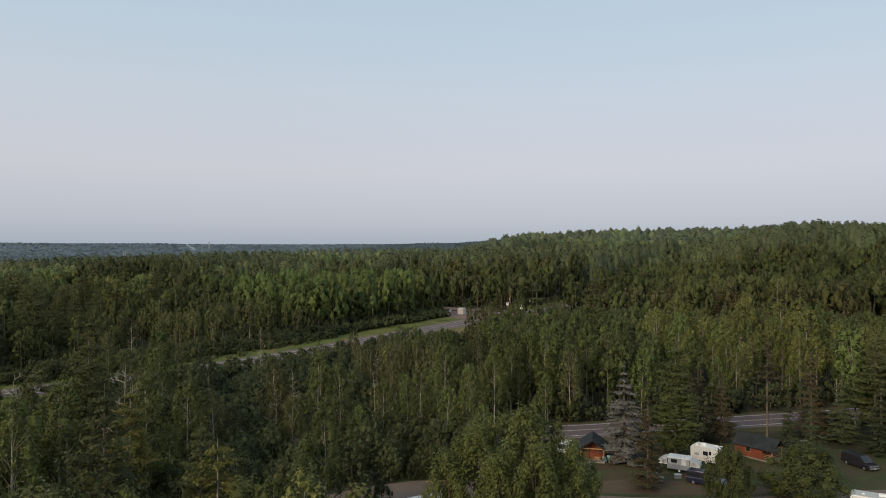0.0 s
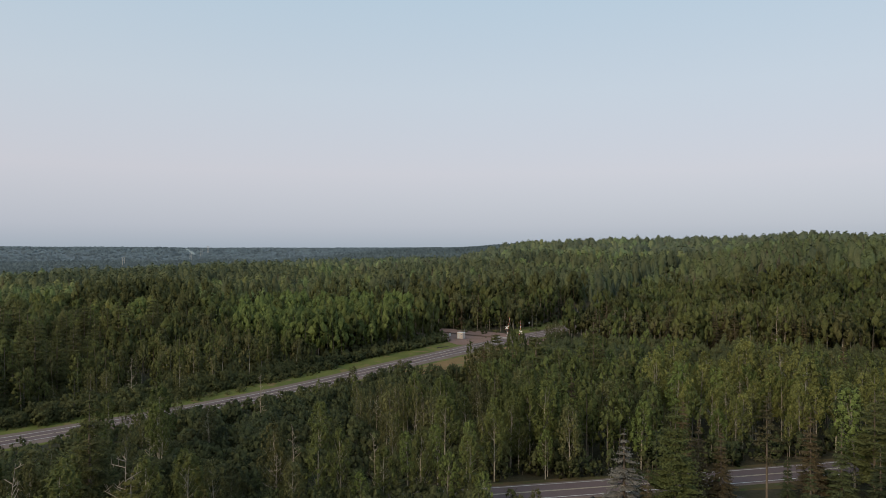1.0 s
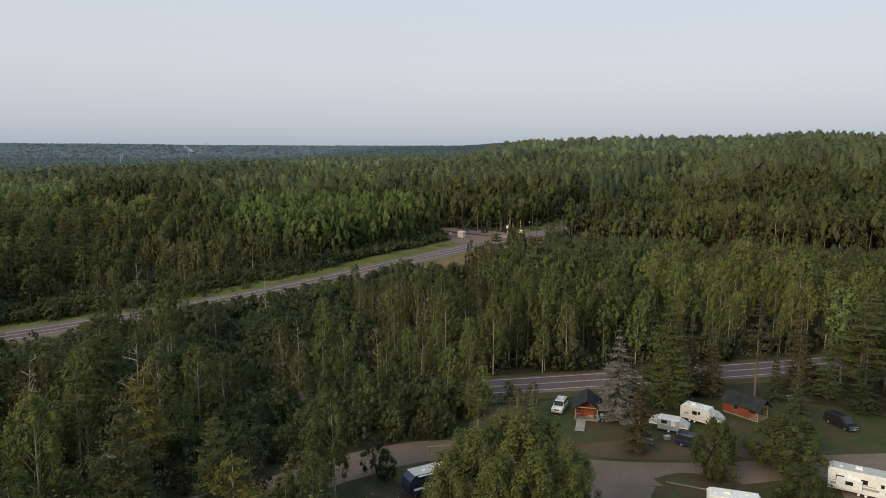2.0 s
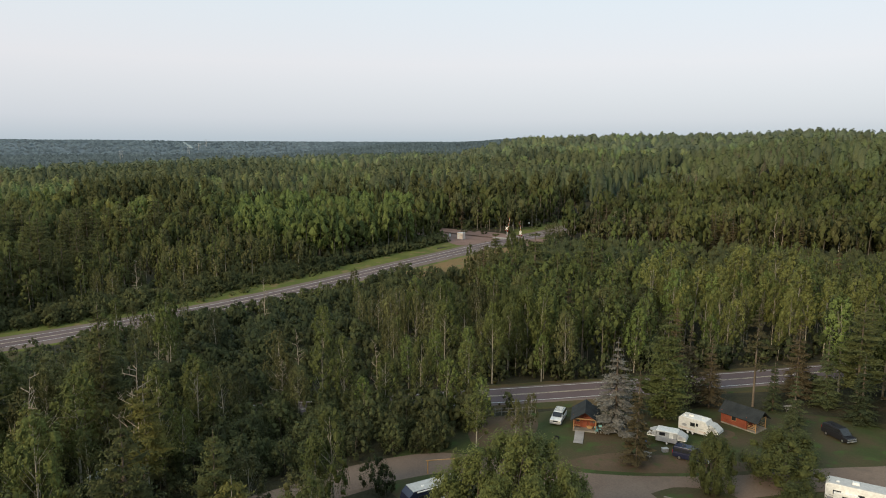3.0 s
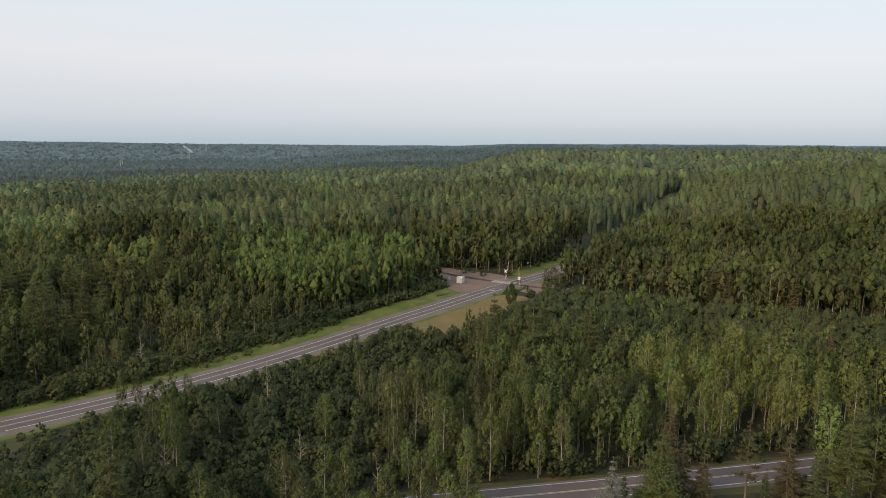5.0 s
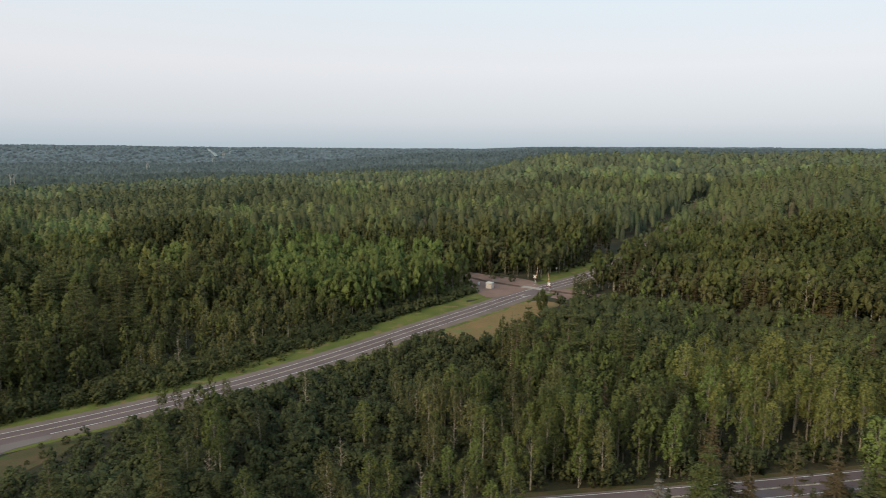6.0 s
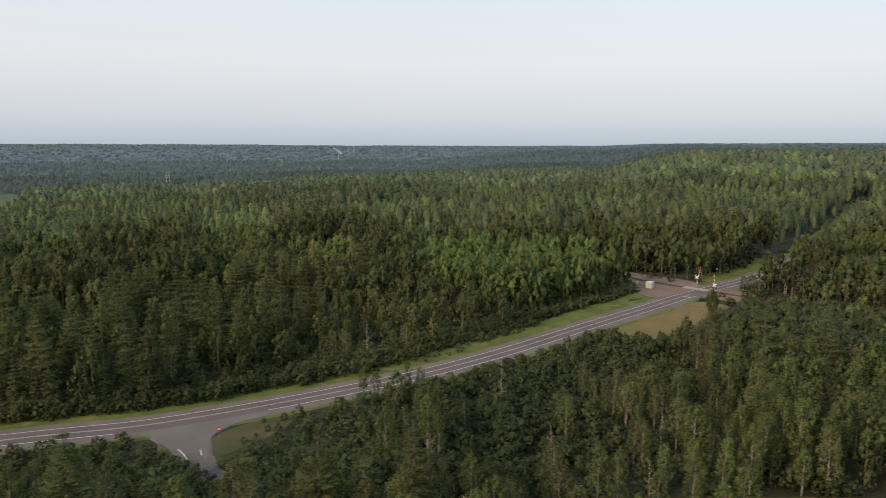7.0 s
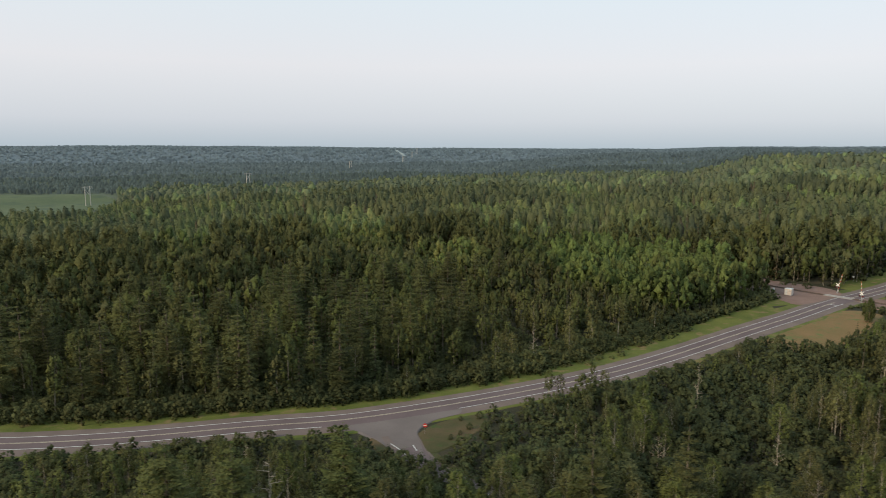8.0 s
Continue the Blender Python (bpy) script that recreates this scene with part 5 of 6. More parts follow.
def trailer(name, label, x, y, turn, length, tall, paint, roof_mat, stripe=None, nose=0.0, awning=True, slide=True, glazing=((-0.36, 0.9), (-0.08, 0.7), (0.30, 0.8))):
    """A boxy travel trailer: shell, roof, windows, door, awning, air conditioner, wheels, drawbar."""
    c = thing(name, label, "travel trailer", x, y, turn)
    L, h, w = length / 2, tall, 1.22
    prof = [(-L, 0.55), (-L - 0.05, h - 0.25), (-L + 0.25, h), (L - 0.5, h), (L + nose * 0.4, h - 0.7), (L + nose, 1.3), (L + nose * 0.6, 0.75), (L - 0.4, 0.5)]
    body = part("body", prism(prof, w, 0.06), paint, c)
    part("roof", boxed((length - 0.7, 2 * w - 0.15, 0.06), (-0.1, 0, h + 0.03), 0.02), roof_mat, c, "pale membrane roof")
    for k, (rx, ry, sx) in enumerate(((-0.15 * length, 0.0, 0.9), (0.22 * length, 0.35, 0.42), (-0.36 * length, -0.3, 0.42))):
        part("air_conditioner" if k == 0 else "roof_vent", boxed((sx, 0.7 if k == 0 else 0.42, 0.3 if k == 0 else 0.14), (rx, ry, h + (0.2 if k == 0 else 0.12)), 0.06, (0.9, 0.85)), WHITE, c, "white roof unit")
    for s in (-1, 1):
        for share, ww in glazing:
            wx = share * length
            win = part("window", boxed((ww, 0.04, 0.55), (wx, s * (w + 0.01), h * 0.66), 0.015), GLASS, c, "dark tinted window")
            part("window_frame", boxed((ww + 0.1, 0.02, 0.65), (wx, s * (w + 0.002), h * 0.66), 0.01), BLACK, win)
        if stripe is not None:
            part("stripe", boxed((length * 0.94, 0.02, 0.32), (-0.05, s * (w + 0.006), h * 0.40), 0.005), stripe, c, "painted side stripe")
            part("stripe", boxed((length * 0.5, 0.02, 0.10), (-0.2 * length, s * (w + 0.006), h * 0.52), 0.005), stripe, c, "painted side stripe")
        for wx in (-0.09 * length - 0.42, -0.09 * length + 0.42):
            wheel(c, wx, s * 1.08, 0.34, 0.2, WHITE)
    door = part("door", boxed((0.68, 0.05, 1.75), (0.13 * length, -(w + 0.02), h * 0.3 + 0.72), 0.02), paint, c, "entrance door with a dark window")
    part("door_window", boxed((0.4, 0.03, 0.5), (0.13 * length, -(w + 0.05), h * 0.3 + 1.15)), GLASS, door)
    if slide:
        part("slide_out", boxed((length * 0.3, 0.5, 1.5), (-0.25 * length, -(w + 0.2), 1.65), 0.04), paint, c)
        part("window", boxed((0.9, 0.04, 0.5), (-0.25 * length, -(w + 0.47), 1.85), 0.01), GLASS, c, "dark tinted window")
    if awning:
        part("awning", rod(bmesh.new(), (-0.4 * length, w + 0.1, h - 0.1), (0.38 * length, w + 0.1, h - 0.1), 0.09), WHITE, c, "rolled white awning")
    bm = rod(bmesh.new(), (L - 0.4, -0.6, 0.5), (L + nose + 1.1, 0, 0.5), 0.06)
    rod(bm, (L - 0.4, 0.6, 0.5), (L + nose + 1.1, 0, 0.5), 0.06)
    part("drawbar", bm, BLACK, c, "black steel drawbar")
    part("jack", rod(bmesh.new(), (L + nose + 0.9, 0, 0.02), (L + nose + 0.9, 0, 0.75), 0.05), GREY, c, "grey jockey jack")
    for sx in (-L + 0.5, L - 0.7):
        for s in (-1, 1):
            part("stabiliser", rod(bmesh.new(), (sx, s * 0.9, 0.02), (sx, s * 0.8, 0.56), 0.05), GREY, c, "grey stabiliser leg")
    return c


def tent_end(c, x0, reach, z0, z1, name="tent_end"):
    """A canvas bunk that folds out of a trailer's end."""
    part("bunk_board", boxed((abs(reach), 2.2, 0.12), (x0 + reach / 2, 0, z0), 0.02), WHITE, c, "white fold-out bunk board")
    k = 1 if reach > 0 else -1
    part(name, prism([(x0, z0 + 0.06), (x0, z1), (x0 + reach * 0.35, z1 - 0.12), (x0 + reach * 0.97, z0 + 0.35), (x0 + reach, z0 + 0.06)], 1.1, 0.05, narrow=[1, 0.92, 0.92, 0.98, 1]), CANVAS, c, "pale grey canvas bunk end")
    for s in (-1, 1):
        part("tent_window", boxed((abs(reach) * 0.4, 0.02, 0.4), (x0 + reach * 0.35, s * 1.09, (z0 + z1) / 2 - 0.05), 0.01), GREY, c, "dark mesh window")


def popup(x, y, turn):
    c = thing("popup_camper", "grey pop-up camper raised with canvas sides and both bunks out", "camper", x, y, turn)
    part("box", boxed((3.4, 2.1, 0.75), (0, 0, 0.85), 0.05), GREY, c, "grey camper body")
    part("canvas_wall", boxed((3.2, 1.95, 0.95), (0, 0, 1.7), 0.03), CANVAS, c, "pale canvas walls")
    part("roof", boxed((3.5, 2.2, 0.18), (0, 0, 2.26), 0.06, (0.95, 0.93)), WHITE, c, "white hard roof")
    for s in (-1, 1):
        part("tent_window", boxed((0.9, 0.02, 0.55), (-0.7, s * 0.985, 1.75), 0.01), BLACK, c, "dark mesh window")
        wheel(c, 0.1, s * 0.95, 0.3, 0.18, WHITE)
    part("tent_door", boxed((0.65, 0.03, 1.4), (0.75, -1.0, 1.45), 0.01), WHITE, c, "pale screen door")
    tent_end(c, 1.7, 1.45, 1.22, 2.2)
    tent_end(c, -1.7, -1.45, 1.22, 2.2)
    for s in (-1, 1):
        for sx in (-1.5, 1.5):
            part("stabiliser", rod(bmesh.new(), (sx, s * 0.9, 0.02), (sx, s * 0.85, 0.5), 0.035), BLACK, c)
    part("drawbar", rod(bmesh.new(), (1.6, 0, 0.5), (2.9, 0, 0.5), 0.06), BLACK, c)
    return c


# ---- camp buildings and furniture ----
def cabin(x, y, turn, wide, deep, porch, label):
    """A small log cabin: stacked logs, a shingled gable roof, a porch with posts and rails at its front (-y)."""
    c = thing("cabin", label, "cabin", x, y, turn)
    hw, y0, y1 = wide / 2, -deep / 2 + porch, deep / 2
    wall_h, ridge = 2.25, 3.55
    part("deck", boxed((wide + 0.1, deep + 0.1, 0.22), (0, 0, 0.16), 0.02), GREY_WOOD, c, "weathered plank deck")
    # gable walls with their triangles, and side walls, each of stacked logs
    for side in (-1, 1):
        wl = new("side_wall")
        wl.parent = c
        for i in range(12):
            z = 0.36 + i * 0.175
            part("log", rod(bmesh.new(), (side * (hw - 0.1), y0 - 0.12, z), (side * (hw - 0.1), y1 + 0.12, z), 0.095, None, 8), LOG, wl)
    for yy in (y0, y1):
        wl = new("gable_wall")
        wl.parent = c
        for i in range(18):
            z = 0.44 + i * 0.175
            half = hw if z < wall_h + 0.2 else max(0.15, hw * (ridge - z) / (ridge - wall_h - 0.05))
            gap = 0.48 if (yy == y0 and z < 2.25) else 0.0
            if gap:
                part("log", rod(bmesh.new(), (-half - 0.05, yy, z), (-gap, yy, z), 0.095, None, 8), LOG, wl)
                part("log", rod(bmesh.new(), (gap, yy, z), (half + 0.05, yy, z), 0.095, None, 8), LOG, wl)
            else:
                part("log", rod(bmesh.new(), (-half - 0.05, yy, z), (half + 0.05, yy, z), 0.095, None, 8), LOG, wl)
    d = part("door", boxed((0.9, 0.06, 1.95), (0, y0 - 0.02, 1.26), 0.01), LOG, c, "red-brown plank door")
    part("handle", boxed((0.05, 0.06, 0.16), (0.36, y0 - 0.08, 1.2), 0.01), BLACK, d, "black door handle")
    win = part("window", boxed((0.62, 0.06, 0.6), (-hw * 0.62, y0 - 0.1, 1.65), 0.01), GLASS, c, "small dark window")
    part("window_frame", boxed((0.74, 0.04, 0.72), (-hw * 0.62, y0 - 0.09, 1.65), 0.01), POST_WOOD, win)
    for s in (-1, 1):
        w2 = part("window", boxed((0.06, 0.8, 0.7), (s * (hw + 0.0), (y0 + y1) / 2, 1.5), 0.01), GLASS, c, "small dark window")
        part("window_frame", boxed((0.05, 0.92, 0.82), (s * (hw - 0.01), (y0 + y1) / 2, 1.5), 0.01), POST_WOOD, w2)
        # roof slope, overhanging, of shingle courses
        slope = math.atan2(ridge - wall_h, hw)
        ln = (hw + 0.45) / math.cos(slope)
        rs = part("roof_slope", boxed((ln, deep + 0.9, 0.10), (s * (hw + 0.45) / 2, 0, ridge + 0.08 - (hw + 0.45) / 2 * math.tan(slope)), 0.0, turn=Matrix.Rotation(s * slope, 3, "Y")), SHINGLE, c, "dark shingled roof slope")
        for k in range(9):
            q = (k + 0.5) / 9
            px = s * (hw + 0.45) * q
            part("shingle_course", boxed((ln / 9 * 1.12, deep + 0.94, 0.035), (px, 0, ridge + 0.145 - abs(px) * math.tan(slope)), 0.0, turn=Matrix.Rotation(s * (slope - 0.10), 3, "Y")), SHINGLE, rs)
        part("post", boxed((0.13, 0.13, 1.95), (s * (hw - 0.12), -deep / 2 + 0.12, 1.24), 0.02), POST_WOOD, c, "honey-coloured porch post")
        for rz in (0.6, 0.9, 1.15):
            part("rail", boxed((0.06, porch - 0.2, 0.08), (s * (hw - 0.12), -deep / 2 + porch / 2, rz), 0.01), POST_WOOD, c, "honey-coloured porch rail")
    part("porch_rail", boxed((wide * 0.26, 0.06, 0.08), (-hw * 0.68, -deep / 2 + 0.1, 1.1), 0.01), POST_WOOD, c, "honey-coloured porch rail")
    part("beam", boxed((wide, 0.14, 0.16), (0, -deep / 2 + 0.12, wall_h + 0.02), 0.02), POST_WOOD, c, "honey-coloured porch beam")
    part("ridge_cap", rod(bmesh.new(), (0, -deep / 2 - 0.46, ridge + 0.12), (0, deep / 2 + 0.46, ridge + 0.12), 0.09), SHINGLE, c)
    part("bench", boxed((1.1, 0.4, 0.08), (hw * 0.42, y0 - 0.32, 0.7), 0.01), POST_WOOD, c, "wooden porch bench")
    part("bench_support", boxed((0.9, 0.3, 0.4), (hw * 0.42, y0 - 0.32, 0.47), 0.02), POST_WOOD, c)
    return c


def picnic_table(x, y, turn, mat=GREY_WOOD, label="weathered pale wooden picnic table on trodden grass"):
    c = thing("picnic_table", label, "table", x, y, turn, "picnic tables", lift=0.05)
    for k in range(5):
        part("tabletop_board", boxed((1.85, 0.135, 0.04), (0, -0.29 + 0.145 * k, 0.74), 0.006), mat, c)
    for s in (-1, 1):
        for k in range(2):
            part("seat_board", boxed((1.85, 0.135, 0.04), (0, s * (0.62 + 0.145 * k), 0.44), 0.006), mat, c)
        for q in (-1, 1):
            part("leg", boxed((0.05, 0.09, 0.86), (s * 0.65, q * 0.42, 0.37), 0.0, turn=Matrix.Rotation(q * 0.45, 3, "X")), mat, c)
        part("crosspiece", boxed((0.05, 1.5, 0.09), (s * 0.65, 0, 0.39)), mat, c)
    return c


def camp_chair(x, y, turn, cloth, label):
    c = thing("camp_chair", label, "chair", x, y, turn, "camp chairs", lift=0.05)
    part("seat", boxed((0.55, 0.5, 0.04), (0, 0, 0.42), 0.015), cloth, c)
    part("backrest", boxed((0.55, 0.04, 0.62), (0, 0.3, 0.75), 0.015, turn=Matrix.Rotation(-0.25, 3, "X")), cloth, c)
    for s in (-1, 1):
        part("armrest", boxed((0.07, 0.5, 0.03), (s * 0.3, 0, 0.64), 0.01), BLACK, c)
        part("leg", rod(bmesh.new(), (s * 0.28, -0.24, 0), (s * 0.28, 0.22, 0.64), 0.014), STEEL, c)
        part("leg", rod(bmesh.new(), (s * 0.28, 0.26, 0), (s * 0.28, -0.24, 0.62), 0.014), STEEL, c)
    return c


def fence(x0, y0, x1, y1, n):
    c = thing("fence", "dark low wooden post fence beside the road", "fence", x0, y0, math.degrees(math.atan2(y1 - y0, x1 - x0)), lift=0.05)
    ln = math.hypot(x1 - x0, y1 - y0)
    for i in range(n):
        part("post", rod(bmesh.new(), (ln * i / (n - 1), 0, -0.1), (ln * i / (n - 1), 0, 1.35), 0.08), GREY_WOOD, c)
    for z in (0.55, 1.1):
        for i in range(n - 1):
            part("rail", rod(bmesh.new(), (ln * i / (n - 1), 0.06, z), (ln * (i + 1) / (n - 1), 0.06, z), 0.055), GREY_WOOD, c)
    return c


def post_bar(x0, y0, x1, y1):
    c = thing("hitching_rail", "brown wooden hitching rail with two posts beside the drive", "rail", x0, y0, math.degrees(math.atan2(y1 - y0, x1 - x0)), lift=0.05)
    ln = math.hypot(x1 - x0, y1 - y0)
    for q in (0, ln):
        part("post", rod(bmesh.new(), (q, 0, -0.1), (q, 0, 2.1), 0.1), POST_WOOD, c)
    part("bar", rod(bmesh.new(), (-0.3, 0, 2.1), (ln + 0.3, 0, 2.1), 0.085), POST_WOOD, c)
    return c


def signal(x, y, turn, lean):
    """A railway crossing signal with crossbuck, lamps and a raised barrier arm."""
    c = thing("crossing_signal", "crossing signal with white crossbuck and raised striped barrier arm", "signal", x, y, turn, "crossing signals")
    part("base", boxed((0.8, 0.8, 0.3), (0, 0, 0.2), 0.03), CONCRETE, c, "concrete base")
    part("mast", rod(bmesh.new(), (0, 0, 0.3), (0, 0, 4.6), 0.09), STEEL, c, "grey steel mast")
    for a in (45, -45):
        part("crossbuck_blade", boxed((2.0, 0.06, 0.36), (0, -0.12 - 0.02 * (a > 0), 4.1), 0.01, turn=Matrix.Rotation(radians(a), 3, "Y")), WHITE, c, "white crossbuck blade")
    part("lamp_bar", boxed((1.5, 0.1, 0.12), (0, -0.15, 3.0), 0.02), BLACK, c, "black lamp crossbar")
    for s in (-1, 1):
        l = part("lamp", rod(bmesh.new(), (s * 0.66, -0.12, 3.0), (s * 0.66, -0.2, 3.0), 0.42, None, 18), BLACK, c, "black lamp backboard")
        part("lens", rod(bmesh.new(), (s * 0.66, -0.2, 3.0), (s * 0.66, -0.26, 3.0), 0.16, None, 14), LAMP_RED, l, "dark red lens")
    part("gear_box", boxed((0.55, 0.6, 0.75), (0.1, 0.35, 1.25), 0.05), STEEL, c, "grey barrier motor box")
    part("counterweight", boxed((0.3, 0.2, 0.8), (-0.25, 0.35, 0.75), 0.04), BLACK, c, "dark counterweight")
    for i in range(10):
        z0 = 1.3 + i * 0.8
        part("arm_band", boxed((0.17 - i * 0.005, 0.06, 0.81), (0.1 + lean * (i + 0.5) * 0.8, 0.38, z0 + 0.4), 0.0, turn=Matrix.Rotation(math.atan(lean), 3, "Y")), ORANGE_RED if i % 2 else WHITE, c, "orange-red barrier band" if i % 2 else "white barrier band")
    return c


def bungalow(x, y, turn):
    c = thing("signal_hut", "beige metal railway signal hut on a concrete base in gravel", "hut", x, y, turn, lift=0.1)
    part("plinth", boxed((3.3, 2.7, 0.3), (0, 0, 0.1), 0.03), CONCRETE, c)
    part("wall_box", boxed((3.1, 2.5, 2.7), (0, 0, 1.6), 0.05), BEIGE, c, "beige sheet metal walls")
    part("roof", boxed((3.3, 2.7, 0.22), (0, 0, 3.05), 0.05, (0.9, 0.9)), CREAM, c, "pale metal roof")
    d = part("door", boxed((0.95, 0.06, 2.1), (-0.7, -1.27, 1.35), 0.02), CREAM, c, "pale metal door")
    part("handle", boxed((0.06, 0.08, 0.2), (-0.36, -1.32, 1.3), 0.01), BLACK, d)
    part("vent", boxed((0.6, 0.06, 0.4), (0.8, -1.27, 2.2), 0.01), GREY, c, "louvred vent")
    part("mast", rod(bmesh.new(), (1.2, 0.9, 3.0), (1.2, 0.9, 4.6), 0.05), STEEL, c, "thin aerial mast")
    part("conduit", rod(bmesh.new(), (1.45, -1.28, 0.2), (1.45, -1.28, 2.6), 0.05), STEEL, c)
    return c


def road_sign(x, y, turn, shape, face, label, high=2.2, r=0.42, bar=None):
    c = thing("road_sign", label, "sign", x, y, turn, "road signs")
    part("post", boxed((0.07, 0.05, high), (0, 0.03, high / 2), 0.01), STEEL, c, "grey steel post")
    m = Matrix.Translation((0, -0.02, high + r * 0.6)) @ Matrix.Rotation(radians(90), 4, "X") @ Matrix.Rotation(radians(180 / shape), 4, "Z")
    bm = bmesh.new()
    bmesh.ops.create_cone(bm, cap_ends=True, segments=shape, radius1=r, radius2=r, depth=0.03, matrix=m)
    p = part("plate", bm, face, c)
    if bar is not None:
        part("lettering_bar", boxed((r * 1.3, 0.012, r * 0.42), (0, -0.045, high + r * 0.6), 0.003), bar, p, "white lettering bar")
    return c


PYLON_WOOD = surface("bleached_pole_wood", (0.52, 0.48, 0.43), (0.62, 0.58, 0.53), 0.5, 3.0, 0.9, 0.2)
CUT_GRASS = surface("cut_grass", (0.23, 0.285, 0.30), (0.27, 0.32, 0.33), 0.02, 0.3, 0.95, 0.3)
MEADOW = surface("meadow_grass", (0.075, 0.105, 0.050), (0.105, 0.130, 0.060), 0.01, 0.2, 0.95, 0.3, third=(0.055, 0.080, 0.045))


def pylon(x, y, turn, h=27.0):
    """A two-pole timber power-line frame with crossarm, braces and insulators."""
    c = thing("power_pylon", "bleached two-pole wooden power line frame standing in a cut", "pylon", x, y, turn, "power line frames")
    for s in (-1, 1):
        part("pole", rod(bmesh.new(), (s * 3.2, 0, -0.5), (s * 3.0, 0, h), 0.55, 0.42, 8), PYLON_WOOD, c)
        part("brace", rod(bmesh.new(), (s * 3.1, 0, h * 0.52), (-s * 3.1, 0, h * 0.86), 0.26, None, 6), PYLON_WOOD, c)
        part("brace", rod(bmesh.new(), (s * 3.1, 0, h * 0.86), (s * 5.6, 0, h - 0.9), 0.24, None, 6), PYLON_WOOD, c)
    part("crossarm", boxed((13.5, 0.7, 0.8), (0, 0, h - 0.9), 0.1), PYLON_WOOD, c)
    for k in (-6.2, 0, 6.2):
        part("insulator", rod(bmesh.new(), (k, 0, h - 1.2), (k, 0, h - 3.4), 0.16, None, 6), STEEL, c, "grey insulator string")
    return c


# ---- the camp ----
suv(20.6, 117.6, -112)
cabin(24.9, 115.3, -13.3, 3.9, 5.4, 1.4, "small red log cabin with dark shingled gable roof and porch")
cabin(52.7, 115.6, 36.9, 3.4, 6.4, 1.8, "long red log cabin with dark shingled roof and end porch")
structure("pavement_ramp", mesh_of("pavement_ramp", *strip(np.array([(23.5, 112.9), (22.9, 110.4), (22.2, 107.9)]), 0.75, 0.17, 0.2, 0.05), [CONCRETE]), "pale concrete path to the cabin porch", "path")
camp_chair(26.2, 112.2, 10, TEAL, "teal folding camp chair on grass by the cabin porch")
camp_chair(26.9, 112.9, -25, TEAL, "teal folding camp chair on grass by the cabin porch")
camp_chair(33.4, 107.0, 40, BLUE, "blue folding camp chair beside a pop-up camper")
camp_chair(32.6, 106.3, 80, BLUE, "blue folding camp chair beside a pop-up camper")
picnic_table(32.0, 103.4, -20)
picnic_table(64.0, 123.0, 15, GREY_WOOD, "weathered picnic table under trees near the long cabin")
fence(9.5, 119.9, 17.0, 120.9, 7)
post_bar(-2.2, 97.2, 2.6, 98.0)
hybrid = trailer("hybrid_trailer", "cream hybrid travel trailer with a canvas bunk folded out in front", 43.2, 112.5, -42.6, 5.1, 2.8, CREAM, WHITE, None, 0.0, False, False, ((-0.02, 0.7),))
tent_end(hybrid, 2.57, 1.7, 1.25, 2.5)
part("stripe", boxed((4.7, 0.02, 0.26), (-0.1, -1.235, 1.0)), BEIGE, hybrid, "beige lower side stripe")
part("stripe", boxed((1.6, 0.02, 0.07), (0.9, -1.235, 1.45)), GREY, hybrid, "grey side stripe")
_bm = bmesh.new()
bmesh.ops.create_cone(_bm, cap_ends=True, segments=20, radius1=0.42, radius2=0.42, depth=0.02, matrix=Matrix.Translation((-1.5, -1.24, 1.5)) @ Matrix.Rotation(radians(90), 4, "X") @ Matrix.Diagonal((1.0, 0.55, 1.0, 1.0)))
part("emblem", _bm, GREY, hybrid, "dark oval emblem")
popup(37.1, 108.6, -28)
van(38.8, 102.2, -33, NAVY, "dark navy van parked behind a pop-up camper")
van(66.5, 110.6, -73, BLACK, "black full-size van with bright bumper parked on grass")
trailer("travel_trailer", "navy and white travel trailer with grey roof parked beside the drive", -1.3, 88.6, 209, 8.0, 3.1, NAVY, CANVAS, WHITE, 0.5)
trailer("travel_trailer", "long white fifth-wheel trailer with dark windows on a dirt pitch", 57.0, 87.0, -31, 10.0, 3.4, WHITE, CANVAS, GREY, 0.6)
trailer("travel_trailer", "white travel trailer with a plain pale roof on the lawn", 36.5, 81.5, -18, 6.5, 3.0, WHITE, WHITE, None, 0.3)
trailer("travel_trailer", "small white trailer half hidden among bushes", -47.5, 92.5, 70, 5.0, 2.6, WHITE, WHITE, None, 0.2, False, False)
cooler = thing("storage_box", "grey plastic storage box on the grass beside the van", "box", 35.6, 105.0, 10, lift=0.05)
part("tub", boxed((0.9, 0.6, 0.55), (0, 0, 0.28), 0.04, (1.05, 1.05)), GREY, cooler)
part("lid", boxed((1.0, 0.7, 0.08), (0, 0, 0.6), 0.02), CANVAS, cooler, "pale lid")
grill = thing("fire_ring", "dark steel fire ring on the trodden grass", "fire ring", 19.0, 110.0, 0, lift=0.05)
_bm = bmesh.new()
bmesh.ops.create_cone(_bm, cap_ends=False, segments=16, radius1=0.45, radius2=0.45, depth=0.32, matrix=Matrix.Translation((0, 0, 0.16)))
part("ring", _bm, BLACK, grill)
patch("island", [(29, 91.5), (33, 93.4), (37, 93.0), (41, 91), (42, 87), (36, 86.5), (31, 88)], 0.13, LAWN, "bare earth and thin grass island in the drive", "lawn")
edging = thing("landscape_timber", "pale weathered landscape timber edging the drive island", "timber", 34.0, 89.0, -24, lift=0.13)
part("beam", boxed((7.0, 0.16, 0.14), (0, 0, 0.07), 0.02), GREY_WOOD, edging)

